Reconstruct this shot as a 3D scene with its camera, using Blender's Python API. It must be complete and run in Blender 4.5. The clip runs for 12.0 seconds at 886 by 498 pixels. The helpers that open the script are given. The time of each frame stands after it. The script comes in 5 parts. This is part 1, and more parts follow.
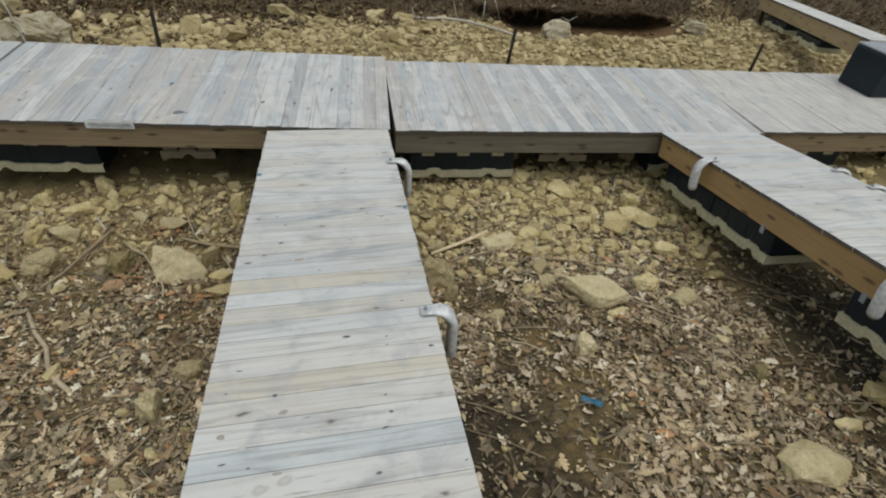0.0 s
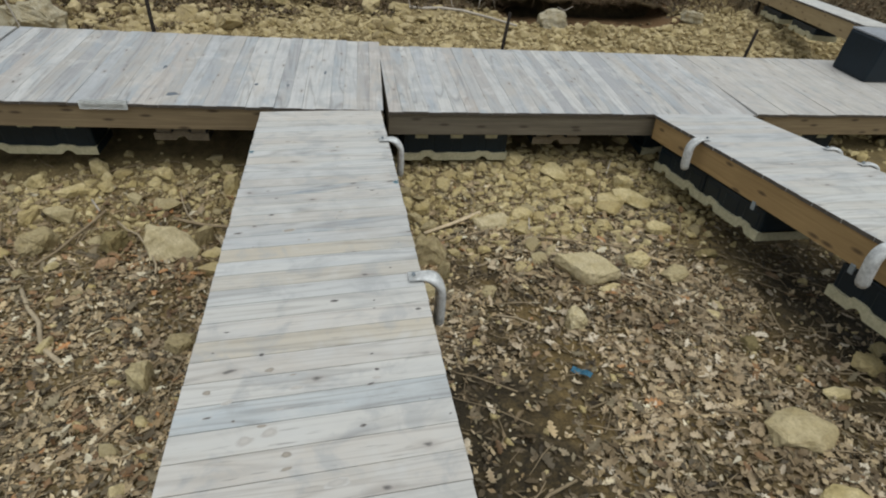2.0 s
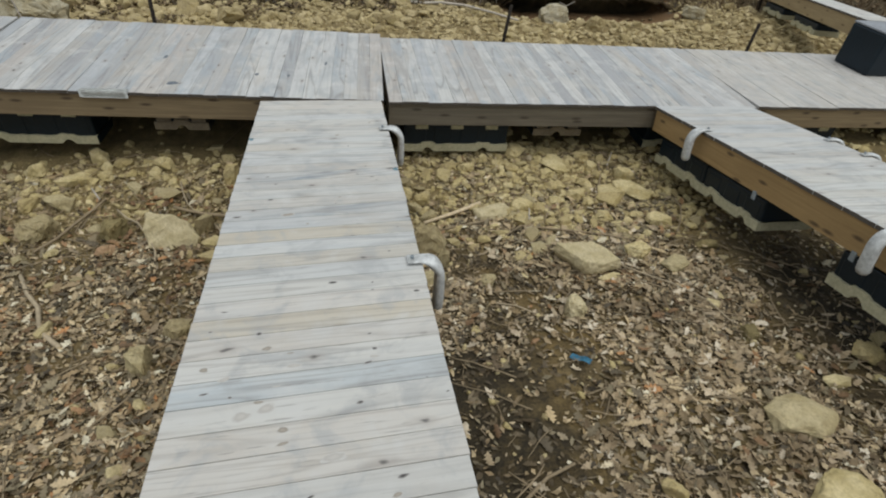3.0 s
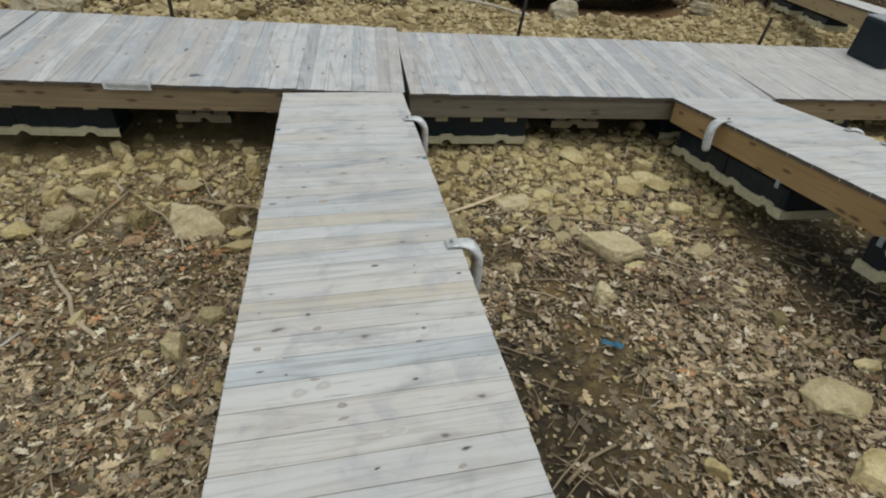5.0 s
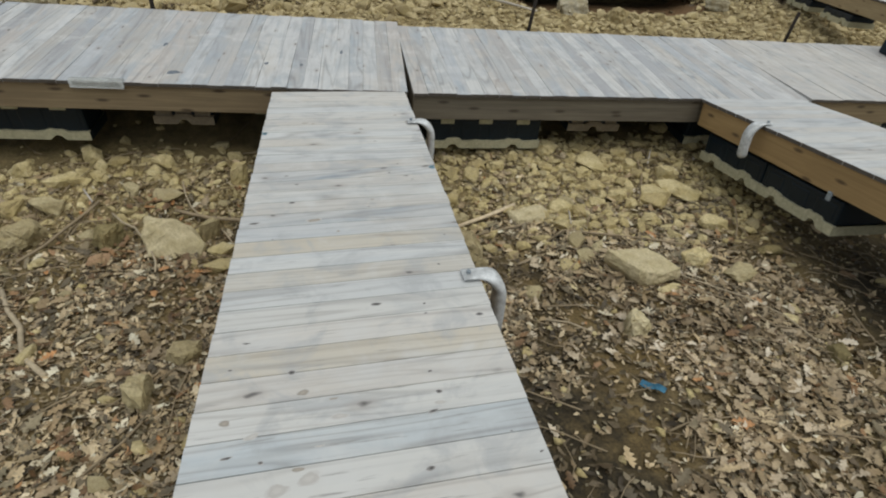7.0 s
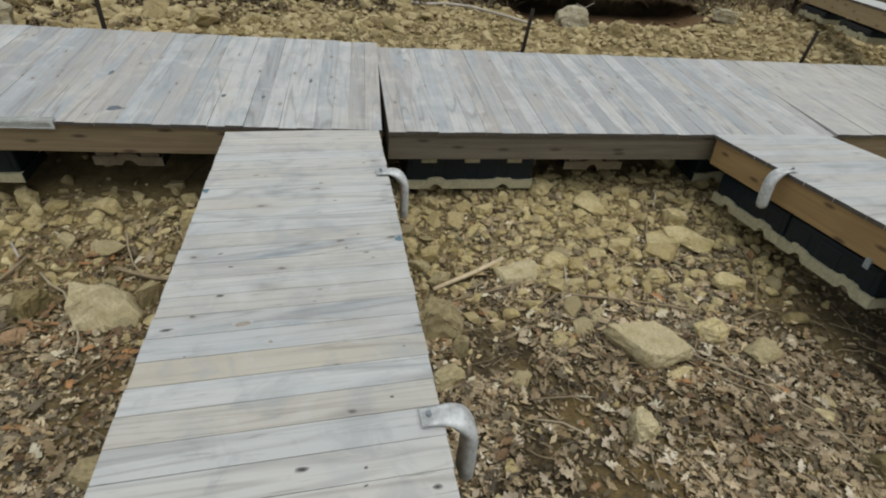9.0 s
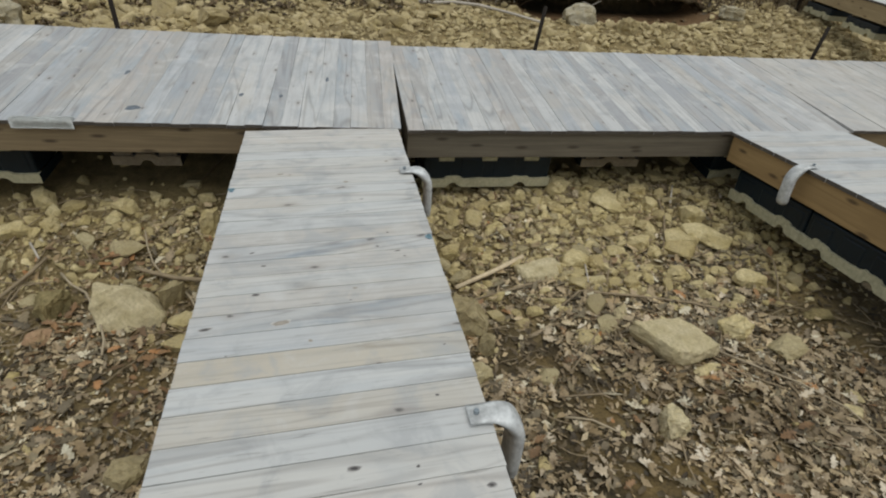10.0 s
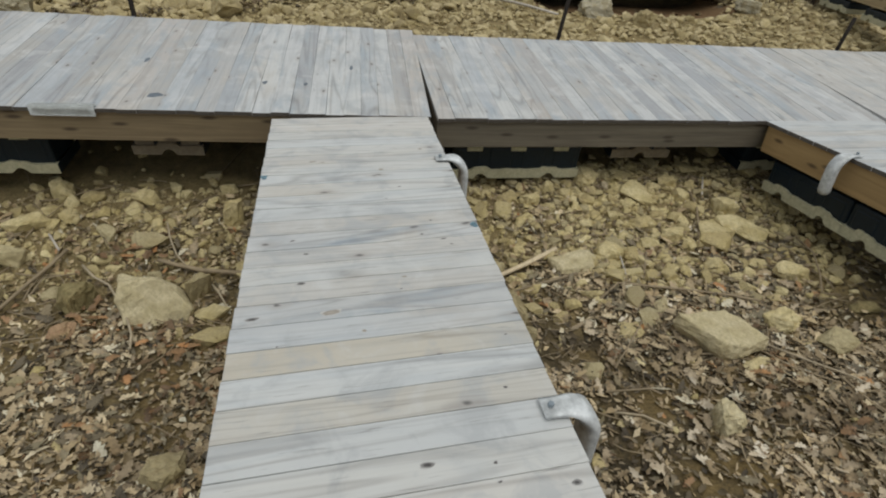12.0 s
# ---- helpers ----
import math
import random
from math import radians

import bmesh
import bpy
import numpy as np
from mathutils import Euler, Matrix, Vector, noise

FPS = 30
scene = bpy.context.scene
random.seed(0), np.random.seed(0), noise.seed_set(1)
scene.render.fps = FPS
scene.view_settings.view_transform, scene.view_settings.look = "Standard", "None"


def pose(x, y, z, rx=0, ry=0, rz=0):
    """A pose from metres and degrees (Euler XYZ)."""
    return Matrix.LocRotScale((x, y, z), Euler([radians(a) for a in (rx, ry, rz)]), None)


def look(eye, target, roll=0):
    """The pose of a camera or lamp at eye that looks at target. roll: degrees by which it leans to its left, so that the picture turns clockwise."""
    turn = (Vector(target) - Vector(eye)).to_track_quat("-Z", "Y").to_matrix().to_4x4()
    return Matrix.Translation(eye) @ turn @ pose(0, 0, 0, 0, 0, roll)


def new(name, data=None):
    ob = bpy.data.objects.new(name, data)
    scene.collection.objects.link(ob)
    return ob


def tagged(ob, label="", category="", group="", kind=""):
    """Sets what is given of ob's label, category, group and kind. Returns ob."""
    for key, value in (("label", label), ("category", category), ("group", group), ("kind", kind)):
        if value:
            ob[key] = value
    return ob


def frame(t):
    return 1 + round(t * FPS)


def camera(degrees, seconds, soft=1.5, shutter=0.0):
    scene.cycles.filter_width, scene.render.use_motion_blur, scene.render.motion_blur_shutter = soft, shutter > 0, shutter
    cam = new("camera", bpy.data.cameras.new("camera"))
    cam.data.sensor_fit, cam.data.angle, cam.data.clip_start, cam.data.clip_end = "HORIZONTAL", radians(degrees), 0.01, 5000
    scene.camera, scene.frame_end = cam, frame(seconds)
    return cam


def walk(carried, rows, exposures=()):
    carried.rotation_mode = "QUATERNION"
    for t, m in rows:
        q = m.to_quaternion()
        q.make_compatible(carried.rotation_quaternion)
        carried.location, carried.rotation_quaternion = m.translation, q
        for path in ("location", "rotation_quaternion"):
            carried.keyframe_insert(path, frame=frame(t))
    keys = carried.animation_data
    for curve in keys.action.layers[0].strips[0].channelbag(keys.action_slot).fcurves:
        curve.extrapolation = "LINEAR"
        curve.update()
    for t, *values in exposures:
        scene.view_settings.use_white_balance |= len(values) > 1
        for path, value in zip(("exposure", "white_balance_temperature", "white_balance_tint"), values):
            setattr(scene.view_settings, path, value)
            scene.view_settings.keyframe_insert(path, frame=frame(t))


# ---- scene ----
cam = camera(78.0, 12.0, soft=2.05)
PATH = [
    (0, (-0.575, -5.408, 2.766), (-0.215, -3.760, 1.691), 4.15),
    (0.5, (-0.550, -5.397, 2.885), (-0.192, -3.748, 1.810), 4.11),
    (1, (-0.529, -5.374, 3.052), (-0.172, -3.725, 1.977), 4.06),
    (1.5, (-0.513, -5.398, 3.066), (-0.156, -3.750, 1.990), 4.00),
    (2, (-0.515, -5.538, 2.616), (-0.156, -3.891, 1.539), 3.98),
    (2.5, (-0.502, -5.576, 2.537), (-0.147, -3.929, 1.460), 4.04),
    (4.5, (-0.579, -5.632, 2.469), (-0.224, -3.985, 1.392), 4.20),
    (5, (-0.745, -5.617, 2.448), (-0.386, -3.970, 1.372), 4.01),
    (5.5, (-0.809, -5.605, 2.428), (-0.447, -3.958, 1.351), 4.14),
    (6, (-0.836, -5.600, 2.405), (-0.470, -3.955, 1.328), 4.13),
    (6.5, (-0.809, -5.462, 2.357), (-0.442, -3.817, 1.281), 4.19),
    (7, (-0.722, -5.054, 2.272), (-0.354, -3.408, 1.196), 4.23),
    (7.5, (-0.586, -4.458, 2.235), (-0.230, -2.809, 1.162), 4.16),
    (9.5, (-0.410, -4.293, 2.413), (-0.038, -2.654, 1.329), 4.42),
    (10, (-0.591, -4.271, 2.364), (-0.217, -2.633, 1.280), 4.25),
    (10.5, (-0.634, -4.257, 2.327), (-0.256, -2.620, 1.241), 4.42),
    (11, (-0.654, -4.230, 2.283), (-0.277, -2.593, 1.198), 4.36),
    (11.5, (-0.726, -4.196, 2.258), (-0.348, -2.561, 1.171), 4.38),
    (12, (-0.820, -4.152, 2.229), (-0.443, -2.516, 1.143), 4.28),
]
EXPOSURES = [(0.0, -0.01, 6440, 7), (6.0, -0.03, 6420, 7), (7.5, -0.06, 6440, 7), (9.5, -0.11, 6470, 7), (12.0, -0.12, 6470, 7)]
walk(cam, [(t, look(eye, target, roll)) for t, eye, target, roll in PATH], EXPOSURES)

# ---- overcast daylight ----
world = bpy.data.worlds.new("overcast_sky")
scene.world = world
world.use_nodes = True
wn, wl = world.node_tree.nodes, world.node_tree.links
background = wn["Background"]
sky = wn.new("ShaderNodeTexSky")
sky.sky_type = "NISHITA"
sky.sun_disc = False
sky.sun_elevation, sky.sun_rotation = radians(69), radians(158)
sky.dust_density = 6.0
cloud = wn.new("ShaderNodeMix")
cloud.data_type = "RGBA"
cloud.inputs[0].default_value = 0.8
cloud.inputs[7].default_value = (6.6, 6.9, 7.2, 1)
wl.new(sky.outputs[0], cloud.inputs[6])
wl.new(cloud.outputs[2], background.inputs[0])
background.inputs[1].default_value = 0.088

sun_data = bpy.data.lights.new("sun", "SUN")
sun_data.energy, sun_data.angle, sun_data.color = 1.45, radians(60), (1.0, 0.985, 0.955)
sun = new("sun", sun_data)
sun.matrix_world = look((2, -5, 14), (0, 0, 0))


# ---- materials ----
class Nodes:
    """A small builder for node materials."""

    def __init__(self, name):
        self.mat = bpy.data.materials.new(name)
        self.mat.use_nodes = True
        self.tree = self.mat.node_tree
        self.bsdf = self.tree.nodes["Principled BSDF"]
        self.bsdf.inputs["Specular IOR Level"].default_value = 0.3

    def add(self, kind, **values):
        node = self.tree.nodes.new("ShaderNode" + kind)
        for key, value in values.items():
            node.inputs[key].default_value = value
        return node

    def link(self, a, b):
        self.tree.links.new(a, b)

    def coords(self, scale=(1, 1, 1), which="Object", shift=False):
        tex = self.add("TexCoord")
        mapping = self.add("Mapping", Scale=scale)
        self.link(tex.outputs[which], mapping.inputs["Vector"])
        if shift:
            info = self.add("ObjectInfo")
            times = self.add("Math")
            times.operation = "MULTIPLY"
            times.inputs[1].default_value = 71.0
            self.link(info.outputs["Random"], times.inputs[0])
            self.link(times.outputs[0], mapping.inputs["Location"])
        return mapping.outputs[0]

    def noise(self, vector, scale, detail=4.0, rough=0.55, distort=0.0):
        n = self.add("TexNoise", Scale=scale, Detail=detail, Roughness=rough, Distortion=distort)
        self.link(vector, n.inputs["Vector"])
        return n.outputs["Fac"]

    def ramp(self, fac, *stops):
        r = self.add("ValToRGB")
        while len(r.color_ramp.elements) < len(stops):
            r.color_ramp.elements.new(0.5)
        for e, (at, colour) in zip(r.color_ramp.elements, stops):
            e.position = at
            e.color = (*colour, 1) if len(colour) == 3 else (colour[0],) * 3 + (1,)
        self.link(fac, r.inputs[0])
        return r.outputs[0]

    def mix(self, fac, a, b, mode="MIX"):
        m = self.add("Mix")
        m.data_type, m.blend_type = "RGBA", mode
        for value, socket in ((fac, m.inputs[0]), (a, m.inputs[6]), (b, m.inputs[7])):
            if isinstance(value, (int, float)):
                socket.default_value = value
            elif isinstance(value, tuple):
                socket.default_value = (*value, 1)
            else:
                self.link(value, socket)
        return m.outputs[2]

    def finish(self, colour, rough=0.85, bump=None, strength=0.3, distance=0.01):
        if isinstance(colour, tuple):
            self.bsdf.inputs["Base Color"].default_value = (*colour, 1)
        else:
            self.link(colour, self.bsdf.inputs["Base Color"])
        if isinstance(rough, (int, float)):
            self.bsdf.inputs["Roughness"].default_value = rough
        else:
            self.link(rough, self.bsdf.inputs["Roughness"])
        if bump is not None:
            b = self.add("Bump", Strength=strength, Distance=distance)
            self.link(bump, b.inputs["Height"])
            self.link(b.outputs[0], self.bsdf.inputs["Normal"])
        return self.mat


def deck_wood():
    """Grey weathered planks; the object colour's alpha says how streaky a board is."""
    n = Nodes("weathered_deck_wood")
    info = n.add("ObjectInfo")
    strong = info.outputs["Alpha"]
    grain = n.noise(n.coords((1.3, 38, 14), shift=True), 1.0, 5, 0.6, 0.7)
    streak = n.noise(n.coords((0.9, 13, 6), shift=True), 1.0, 5, 0.62, 1.2)
    stain = n.noise(n.coords((1.1, 4.0, 3), shift=True), 1.0, 5, 0.6, 0.8)
    broad = n.noise(n.coords((0.8, 2.2, 2), shift=True), 1.0, 3, 0.5, 0.3)
    pale = n.mix(n.ramp(broad, (0.45, (0, 0, 0)), (0.70, (0.4, 0.4, 0.4))), info.outputs["Color"], (0.555, 0.545, 0.515))
    blue = n.mix(n.ramp(stain, (0.50, (0, 0, 0)), (0.66, (1, 1, 1))), pale, (0.335, 0.375, 0.41))
    base = n.mix(strong, pale, blue)
    warm = n.noise(n.coords((1.2, 3.5, 3), shift=True), 1.3, 3, 0.5)
    base = n.mix(n.ramp(warm, (0.55, (0, 0, 0)), (0.75, (0.45, 0.45, 0.45))), base, (0.48, 0.43, 0.36))
    dark = n.mix(n.ramp(streak, (0.54, (0, 0, 0)), (0.72, (0.62, 0.62, 0.62))), base, (0.30, 0.295, 0.29))
    base = n.mix(strong, base, dark)
    # cloudy bleaching and damp grey stains that run on from board to board
    where = n.add("NewGeometry")
    cloud = n.noise(where.outputs["Position"], 4.2, 5, 0.62, 0.6)
    base = n.mix(n.ramp(cloud, (0.36, (0.62, 0.62, 0.62)), (0.48, (0, 0, 0))), base, (0.385, 0.395, 0.40))
    base = n.mix(n.ramp(cloud, (0.53, (0, 0, 0)), (0.68, (0.55, 0.55, 0.55))), base, (0.565, 0.565, 0.55))
    lines = n.ramp(grain, (0.3, (0.74, 0.73, 0.72)), (0.48, (0.98, 0.98, 0.98)), (0.8, (1.05, 1.04, 1.02)))
    base = n.mix(0.52, base, lines, "MULTIPLY")
    # flat-sawn figure: contour lines of a slow noise
    slow = n.noise(n.coords((0.55, 5.5, 3), shift=True), 1.0, 1.5, 0.4, 0.5)
    bands = n.add("Math")
    bands.operation = "MULTIPLY"
    bands.inputs[1].default_value = 46.0
    n.link(slow, bands.inputs[0])
    wave = n.add("Math")
    wave.operation = "SINE"
    n.link(bands.outputs[0], wave.inputs[0])
    figure = n.ramp(wave.outputs[0], (0.0, (1.03, 1.03, 1.02)), (0.55, (0.98, 0.975, 0.965)), (0.9, (0.80, 0.78, 0.76)), (1.0, (0.66, 0.64, 0.62)))
    shown = n.noise(n.coords((0.7, 1.5, 1), shift=True), 1.0, 2)
    base = n.mix(n.ramp(shown, (0.42, (0.15, 0.15, 0.15)), (0.62, (0.7, 0.7, 0.7))), base, n.mix(1.0, base, figure, "MULTIPLY"))
    # short dark checks along the grain
    fleck = n.noise(n.coords((4.5, 70, 20), shift=True), 1.0, 3, 0.6, 0.3)
    base = n.mix(n.ramp(fleck, (0.63, (0, 0, 0)), (0.73, (0.75, 0.75, 0.75))), base, (0.25, 0.24, 0.225))
    # knots: small dark hearts in a browner ring, long with the grain
    wobble = n.noise(n.coords((9, 9, 9), shift=True), 1.0, 2)
    at = n.add("VectorMath")
    at.operation = "ADD"
    n.link(n.coords((2.1, 4.3, 0.001), shift=True), at.inputs[0])
    n.link(n.ramp(wobble, (0.0, (0, 0, 0)), (1.0, (0.22, 0.22, 0.0))), at.inputs[1])
    v = n.add("TexVoronoi", Scale=1.0, Randomness=1.0)
    v.voronoi_dimensions = "2D"
    n.link(at.outputs[0], v.inputs["Vector"])
    pick = n.ramp(v.outputs["Color"], (0.60, (0, 0, 0)), (0.66, (1, 1, 1)))
    heart = n.ramp(v.outputs["Distance"], (0.015, (0.9, 0.9, 0.9)), (0.06, (0, 0, 0)))
    ring = n.ramp(v.outputs["Distance"], (0.04, (0.55, 0.55, 0.55)), (0.18, (0, 0, 0)))
    base = n.mix(n.mix(1.0, ring, pick, "MULTIPLY"), base, (0.35, 0.32, 0.29))
    base = n.mix(n.mix(1.0, heart, pick, "MULTIPLY"), base, (0.12, 0.115, 0.11))
    return n.finish(base, 0.8, grain, 0.25, 0.003)


def rail_wood(name, light, dark, knot):
    n = Nodes(name)
    at = n.coords((1.2, 30, 30), shift=True)
    grain = n.noise(at, 1.0, 5, 0.6, 0.8)
    stain = n.noise(n.coords((1.5, 4, 4), shift=True), 1.0, 4, 0.6)
    base = n.mix(n.ramp(grain, (0.3, (0, 0, 0)), (0.7, (1, 1, 1))), dark, light)
    base = n.mix(n.ramp(stain, (0.45, (0, 0, 0)), (0.75, (0.7, 0.7, 0.7))), base, dark)
    v = n.add("TexVoronoi", Scale=1.0, Randomness=1.0)
    v.voronoi_dimensions = "2D"
    split, flat = n.add("SeparateXYZ"), n.add("CombineXYZ")
    n.link(n.coords((1.9, 1.0, 6.5), shift=True), split.inputs[0])
    n.link(split.outputs["X"], flat.inputs["X"])
    n.link(split.outputs["Z"], flat.inputs["Y"])
    n.link(flat.outputs[0], v.inputs["Vector"])
    heart = n.ramp(v.outputs["Distance"], (0.05, (0.8, 0.8, 0.8)), (0.14, (0, 0, 0)))
    base = n.mix(heart, base, knot)
    return n.finish(base, 0.75, grain, 0.3, 0.003)


def knot_wood(name, heart, ring, rim):
    """A knot in a board: a heart, a ring round it and a rim that nears the board's own grey."""
    n = Nodes(name)
    at = n.coords((1, 1, 1), which="Generated")
    off = n.add("VectorMath")
    off.operation = "SUBTRACT"
    off.inputs[1].default_value = (0.5, 0.5, 0.5)
    n.link(at, off.inputs[0])
    flat = n.add("VectorMath")
    flat.operation = "MULTIPLY"
    flat.inputs[1].default_value = (1, 1, 0)
    n.link(off.outputs[0], flat.inputs[0])
    far = n.add("VectorMath")
    far.operation = "LENGTH"
    n.link(flat.outputs[0], far.inputs[0])
    wobble = n.add("Math")
    wobble.operation = "MULTIPLY_ADD"
    wobble.inputs[1].default_value = 0.34
    n.link(n.noise(n.coords((60, 90, 60), shift=True), 1.0, 3), wobble.inputs[0])
    n.link(far.outputs["Value"], wobble.inputs[2])
    base = n.ramp(wobble.outputs[0], (0.30, heart), (0.42, ring), (0.50, ring), (0.64, rim))
    return n.finish(base, 0.8)


def stone_material(name, light, dark, algae):
    n = Nodes(name)
    info = n.add("ObjectInfo")
    geo = n.add("NewGeometry")
    both = n.add("Math")
    both.operation = "ADD"
    n.link(info.outputs["Random"], both.inputs[0])
    n.link(geo.outputs["Random Per Island"], both.inputs[1])
    part_of = n.add("Math")
    part_of.operation = "FRACT"
    n.link(both.outputs[0], part_of.inputs[0])
    at = n.coords((1, 1, 1))
    big = n.noise(at, 7.0, 4, 0.6)
    fine = n.noise(at, 45.0, 5, 0.7)
    base = n.mix(part_of.outputs[0], dark, light)
    base = n.mix(n.ramp(big, (0.4, (0, 0, 0)), (0.68, (0.75, 0.75, 0.75))), base, algae)
    mud = n.noise(at, 11.0, 4, 0.65)
    base = n.mix(n.ramp(mud, (0.48, (0, 0, 0)), (0.70, (0.4, 0.4, 0.4))), base, (0.27, 0.205, 0.10))
    base = n.mix(0.7, base, n.ramp(fine, (0.3, (0.5, 0.48, 0.45)), (0.6, (1.05, 1.05, 1.05))), "MULTIPLY")
    return n.finish(base, 0.88, fine, 0.6, 0.012)


def leaf_material(name, *stops, patches=None):
    n = Nodes(name)
    geo = n.add("NewGeometry")
    base = n.ramp(geo.outputs["Random Per Island"], *stops)
    patch = n.noise(n.coords((1, 1, 1)), 60.0, 3)
    base = n.mix(0.6, base, n.ramp(patch, (0.3, (0.6, 0.57, 0.55)), (0.65, (1.1, 1.1, 1.1))), "MULTIPLY")
    if patches:
        base = n.mix(n.ramp(n.noise(n.coords((1, 1, 1)), 0.75, 3), (0.45, (0, 0, 0)), (0.6, (0.75, 0.75, 0.75))), base, patches)
    drift = n.noise(n.coords((1, 1, 1)), 2.4, 4, 0.6)
    base = n.mix(0.8, base, n.ramp(drift, (0.36, (0.58, 0.55, 0.50)), (0.50, (0.95, 0.95, 0.92)), (0.66, (1.22, 1.2, 1.16))), "MULTIPLY")
    n.bsdf.inputs["Specular IOR Level"].default_value = 0.4
    return n.finish(base, 0.6)


def plain(name, colour, rough, grain=(0.75, 1.1), scale=20.0, metal=0.0, bump=0.15):
    n = Nodes(name)
    at = n.coords((1, 1, 1))
    f = n.noise(at, scale, 5, 0.65)
    g = n.noise(at, scale * 0.15, 3)
    base = n.mix(1.0, colour, n.ramp(f, (0.3, (grain[0],) * 3), (0.7, (grain[1],) * 3)), "MULTIPLY")
    base = n.mix(0.5, base, n.ramp(g, (0.35, (0.7, 0.69, 0.66)), (0.7, (1.1, 1.1, 1.1))), "MULTIPLY")
    n.bsdf.inputs["Metallic"].default_value = metal
    return n.finish(base, rough, f, bump, 0.004)


def ground_material():
    n = Nodes("lake_bed_mud")
    at = n.coords((1, 1, 1))
    big = n.noise(at, 0.9, 5, 0.6)
    mid = n.noise(at, 6.0, 6, 0.65)
    fine = n.noise(at, 50.0, 6, 0.75)
    base = n.mix(n.ramp(big, (0.4, (0, 0, 0)), (0.6, (1, 1, 1))), (0.085, 0.063, 0.033), (0.150, 0.112, 0.056))
    base = n.mix(n.ramp(mid, (0.42, (0, 0, 0)), (0.62, (1, 1, 1))), base, (0.235, 0.175, 0.085))
    ochre = n.noise(at, 3.1, 4, 0.6)
    base = n.mix(n.ramp(ochre, (0.48, (0, 0, 0)), (0.6, (0.85, 0.85, 0.85))), base, (0.225, 0.158, 0.065))
    base = n.mix(0.9, base, n.ramp(fine, (0.32, (0.4, 0.38, 0.36)), (0.5, (0.9, 0.9, 0.88)), (0.7, (1.35, 1.3, 1.2))), "MULTIPLY")
    # tan gravelly silt before the walkway and on the beach
    place = n.add("SeparateXYZ")
    n.link(at, place.inputs[0])
    ragged = n.add("Math")
    ragged.operation = "MULTIPLY_ADD"
    ragged.inputs[1].default_value = 1.8
    n.link(big, ragged.inputs[0])
    n.link(place.outputs["Y"], ragged.inputs[2])
    beach = n.add("MapRange")
    beach.inputs["From Min"].default_value, beach.inputs["From Max"].default_value = -1.1, 0.3
    n.link(ragged.outputs[0], beach.inputs["Value"])
    silt = n.mix(n.ramp(mid, (0.35, (0, 0, 0)), (0.65, (1, 1, 1))), (0.175, 0.134, 0.064), (0.335, 0.258, 0.125))
    silt = n.mix(0.85, silt, n.ramp(fine, (0.32, (0.5, 0.48, 0.45)), (0.5, (0.95, 0.95, 0.93)), (0.7, (1.3, 1.27, 1.2))), "MULTIPLY")
    base = n.mix(beach.outputs[0], base, silt)
    # damp patches of darker mud
    damp = n.noise(n.coords((0.55, 0.40, 1.0)), 1.0, 5, 0.6, 0.4)
    wet = n.ramp(damp, (0.54, (0, 0, 0)), (0.66, (0.3, 0.3, 0.3)))
    base = n.mix(wet, base, (0.045, 0.036, 0.022))
    # a soaked runnel of black mud along the middle finger dock
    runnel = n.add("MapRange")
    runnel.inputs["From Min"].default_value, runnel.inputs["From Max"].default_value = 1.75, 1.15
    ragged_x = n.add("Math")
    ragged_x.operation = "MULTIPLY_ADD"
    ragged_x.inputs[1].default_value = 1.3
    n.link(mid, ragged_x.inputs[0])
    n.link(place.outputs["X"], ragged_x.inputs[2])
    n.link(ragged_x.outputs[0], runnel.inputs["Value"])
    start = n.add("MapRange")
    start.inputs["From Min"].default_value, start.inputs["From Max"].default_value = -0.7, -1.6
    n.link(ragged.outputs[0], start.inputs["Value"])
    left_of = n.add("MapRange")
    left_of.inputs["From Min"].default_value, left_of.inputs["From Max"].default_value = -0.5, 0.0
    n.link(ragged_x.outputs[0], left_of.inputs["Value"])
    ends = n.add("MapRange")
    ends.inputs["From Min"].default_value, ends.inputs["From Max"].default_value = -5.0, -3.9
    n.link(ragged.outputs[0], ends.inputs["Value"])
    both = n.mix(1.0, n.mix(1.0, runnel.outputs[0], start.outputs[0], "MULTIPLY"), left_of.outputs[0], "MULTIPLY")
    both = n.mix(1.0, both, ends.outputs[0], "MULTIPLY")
    # under the right finger: wet mud, with the dock's shade painted into the colour
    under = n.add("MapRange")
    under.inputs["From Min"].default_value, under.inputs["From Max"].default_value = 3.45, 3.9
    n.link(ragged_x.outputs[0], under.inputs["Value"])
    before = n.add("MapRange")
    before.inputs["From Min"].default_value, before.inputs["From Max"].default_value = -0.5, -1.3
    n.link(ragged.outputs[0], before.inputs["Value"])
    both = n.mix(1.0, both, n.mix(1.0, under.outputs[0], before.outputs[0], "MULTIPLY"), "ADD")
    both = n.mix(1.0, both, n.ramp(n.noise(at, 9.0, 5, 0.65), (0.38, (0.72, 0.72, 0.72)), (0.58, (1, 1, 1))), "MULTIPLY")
    soaked_shaded = n.mix(n.ramp(fine, (0.4, (0, 0, 0)), (0.65, (1, 1, 1))), (0.026, 0.022, 0.015), (0.064, 0.050, 0.028))
    base = n.mix(both, base, soaked_shaded)
    # the shore's leaf mould starts where the beach ends
    sep = n.add("SeparateXYZ")
    n.link(at, sep.inputs[0])
    edge = n.add("Math")
    edge.operation = "MULTIPLY_ADD"
    edge.inputs[1].default_value = 1.6
    n.link(big, edge.inputs[0])
    n.link(sep.outputs["Y"], edge.inputs[2])
    shore = n.add("MapRange")
    shore.inputs["From Min"].default_value, shore.inputs["From Max"].default_value = 6.6, 7.4
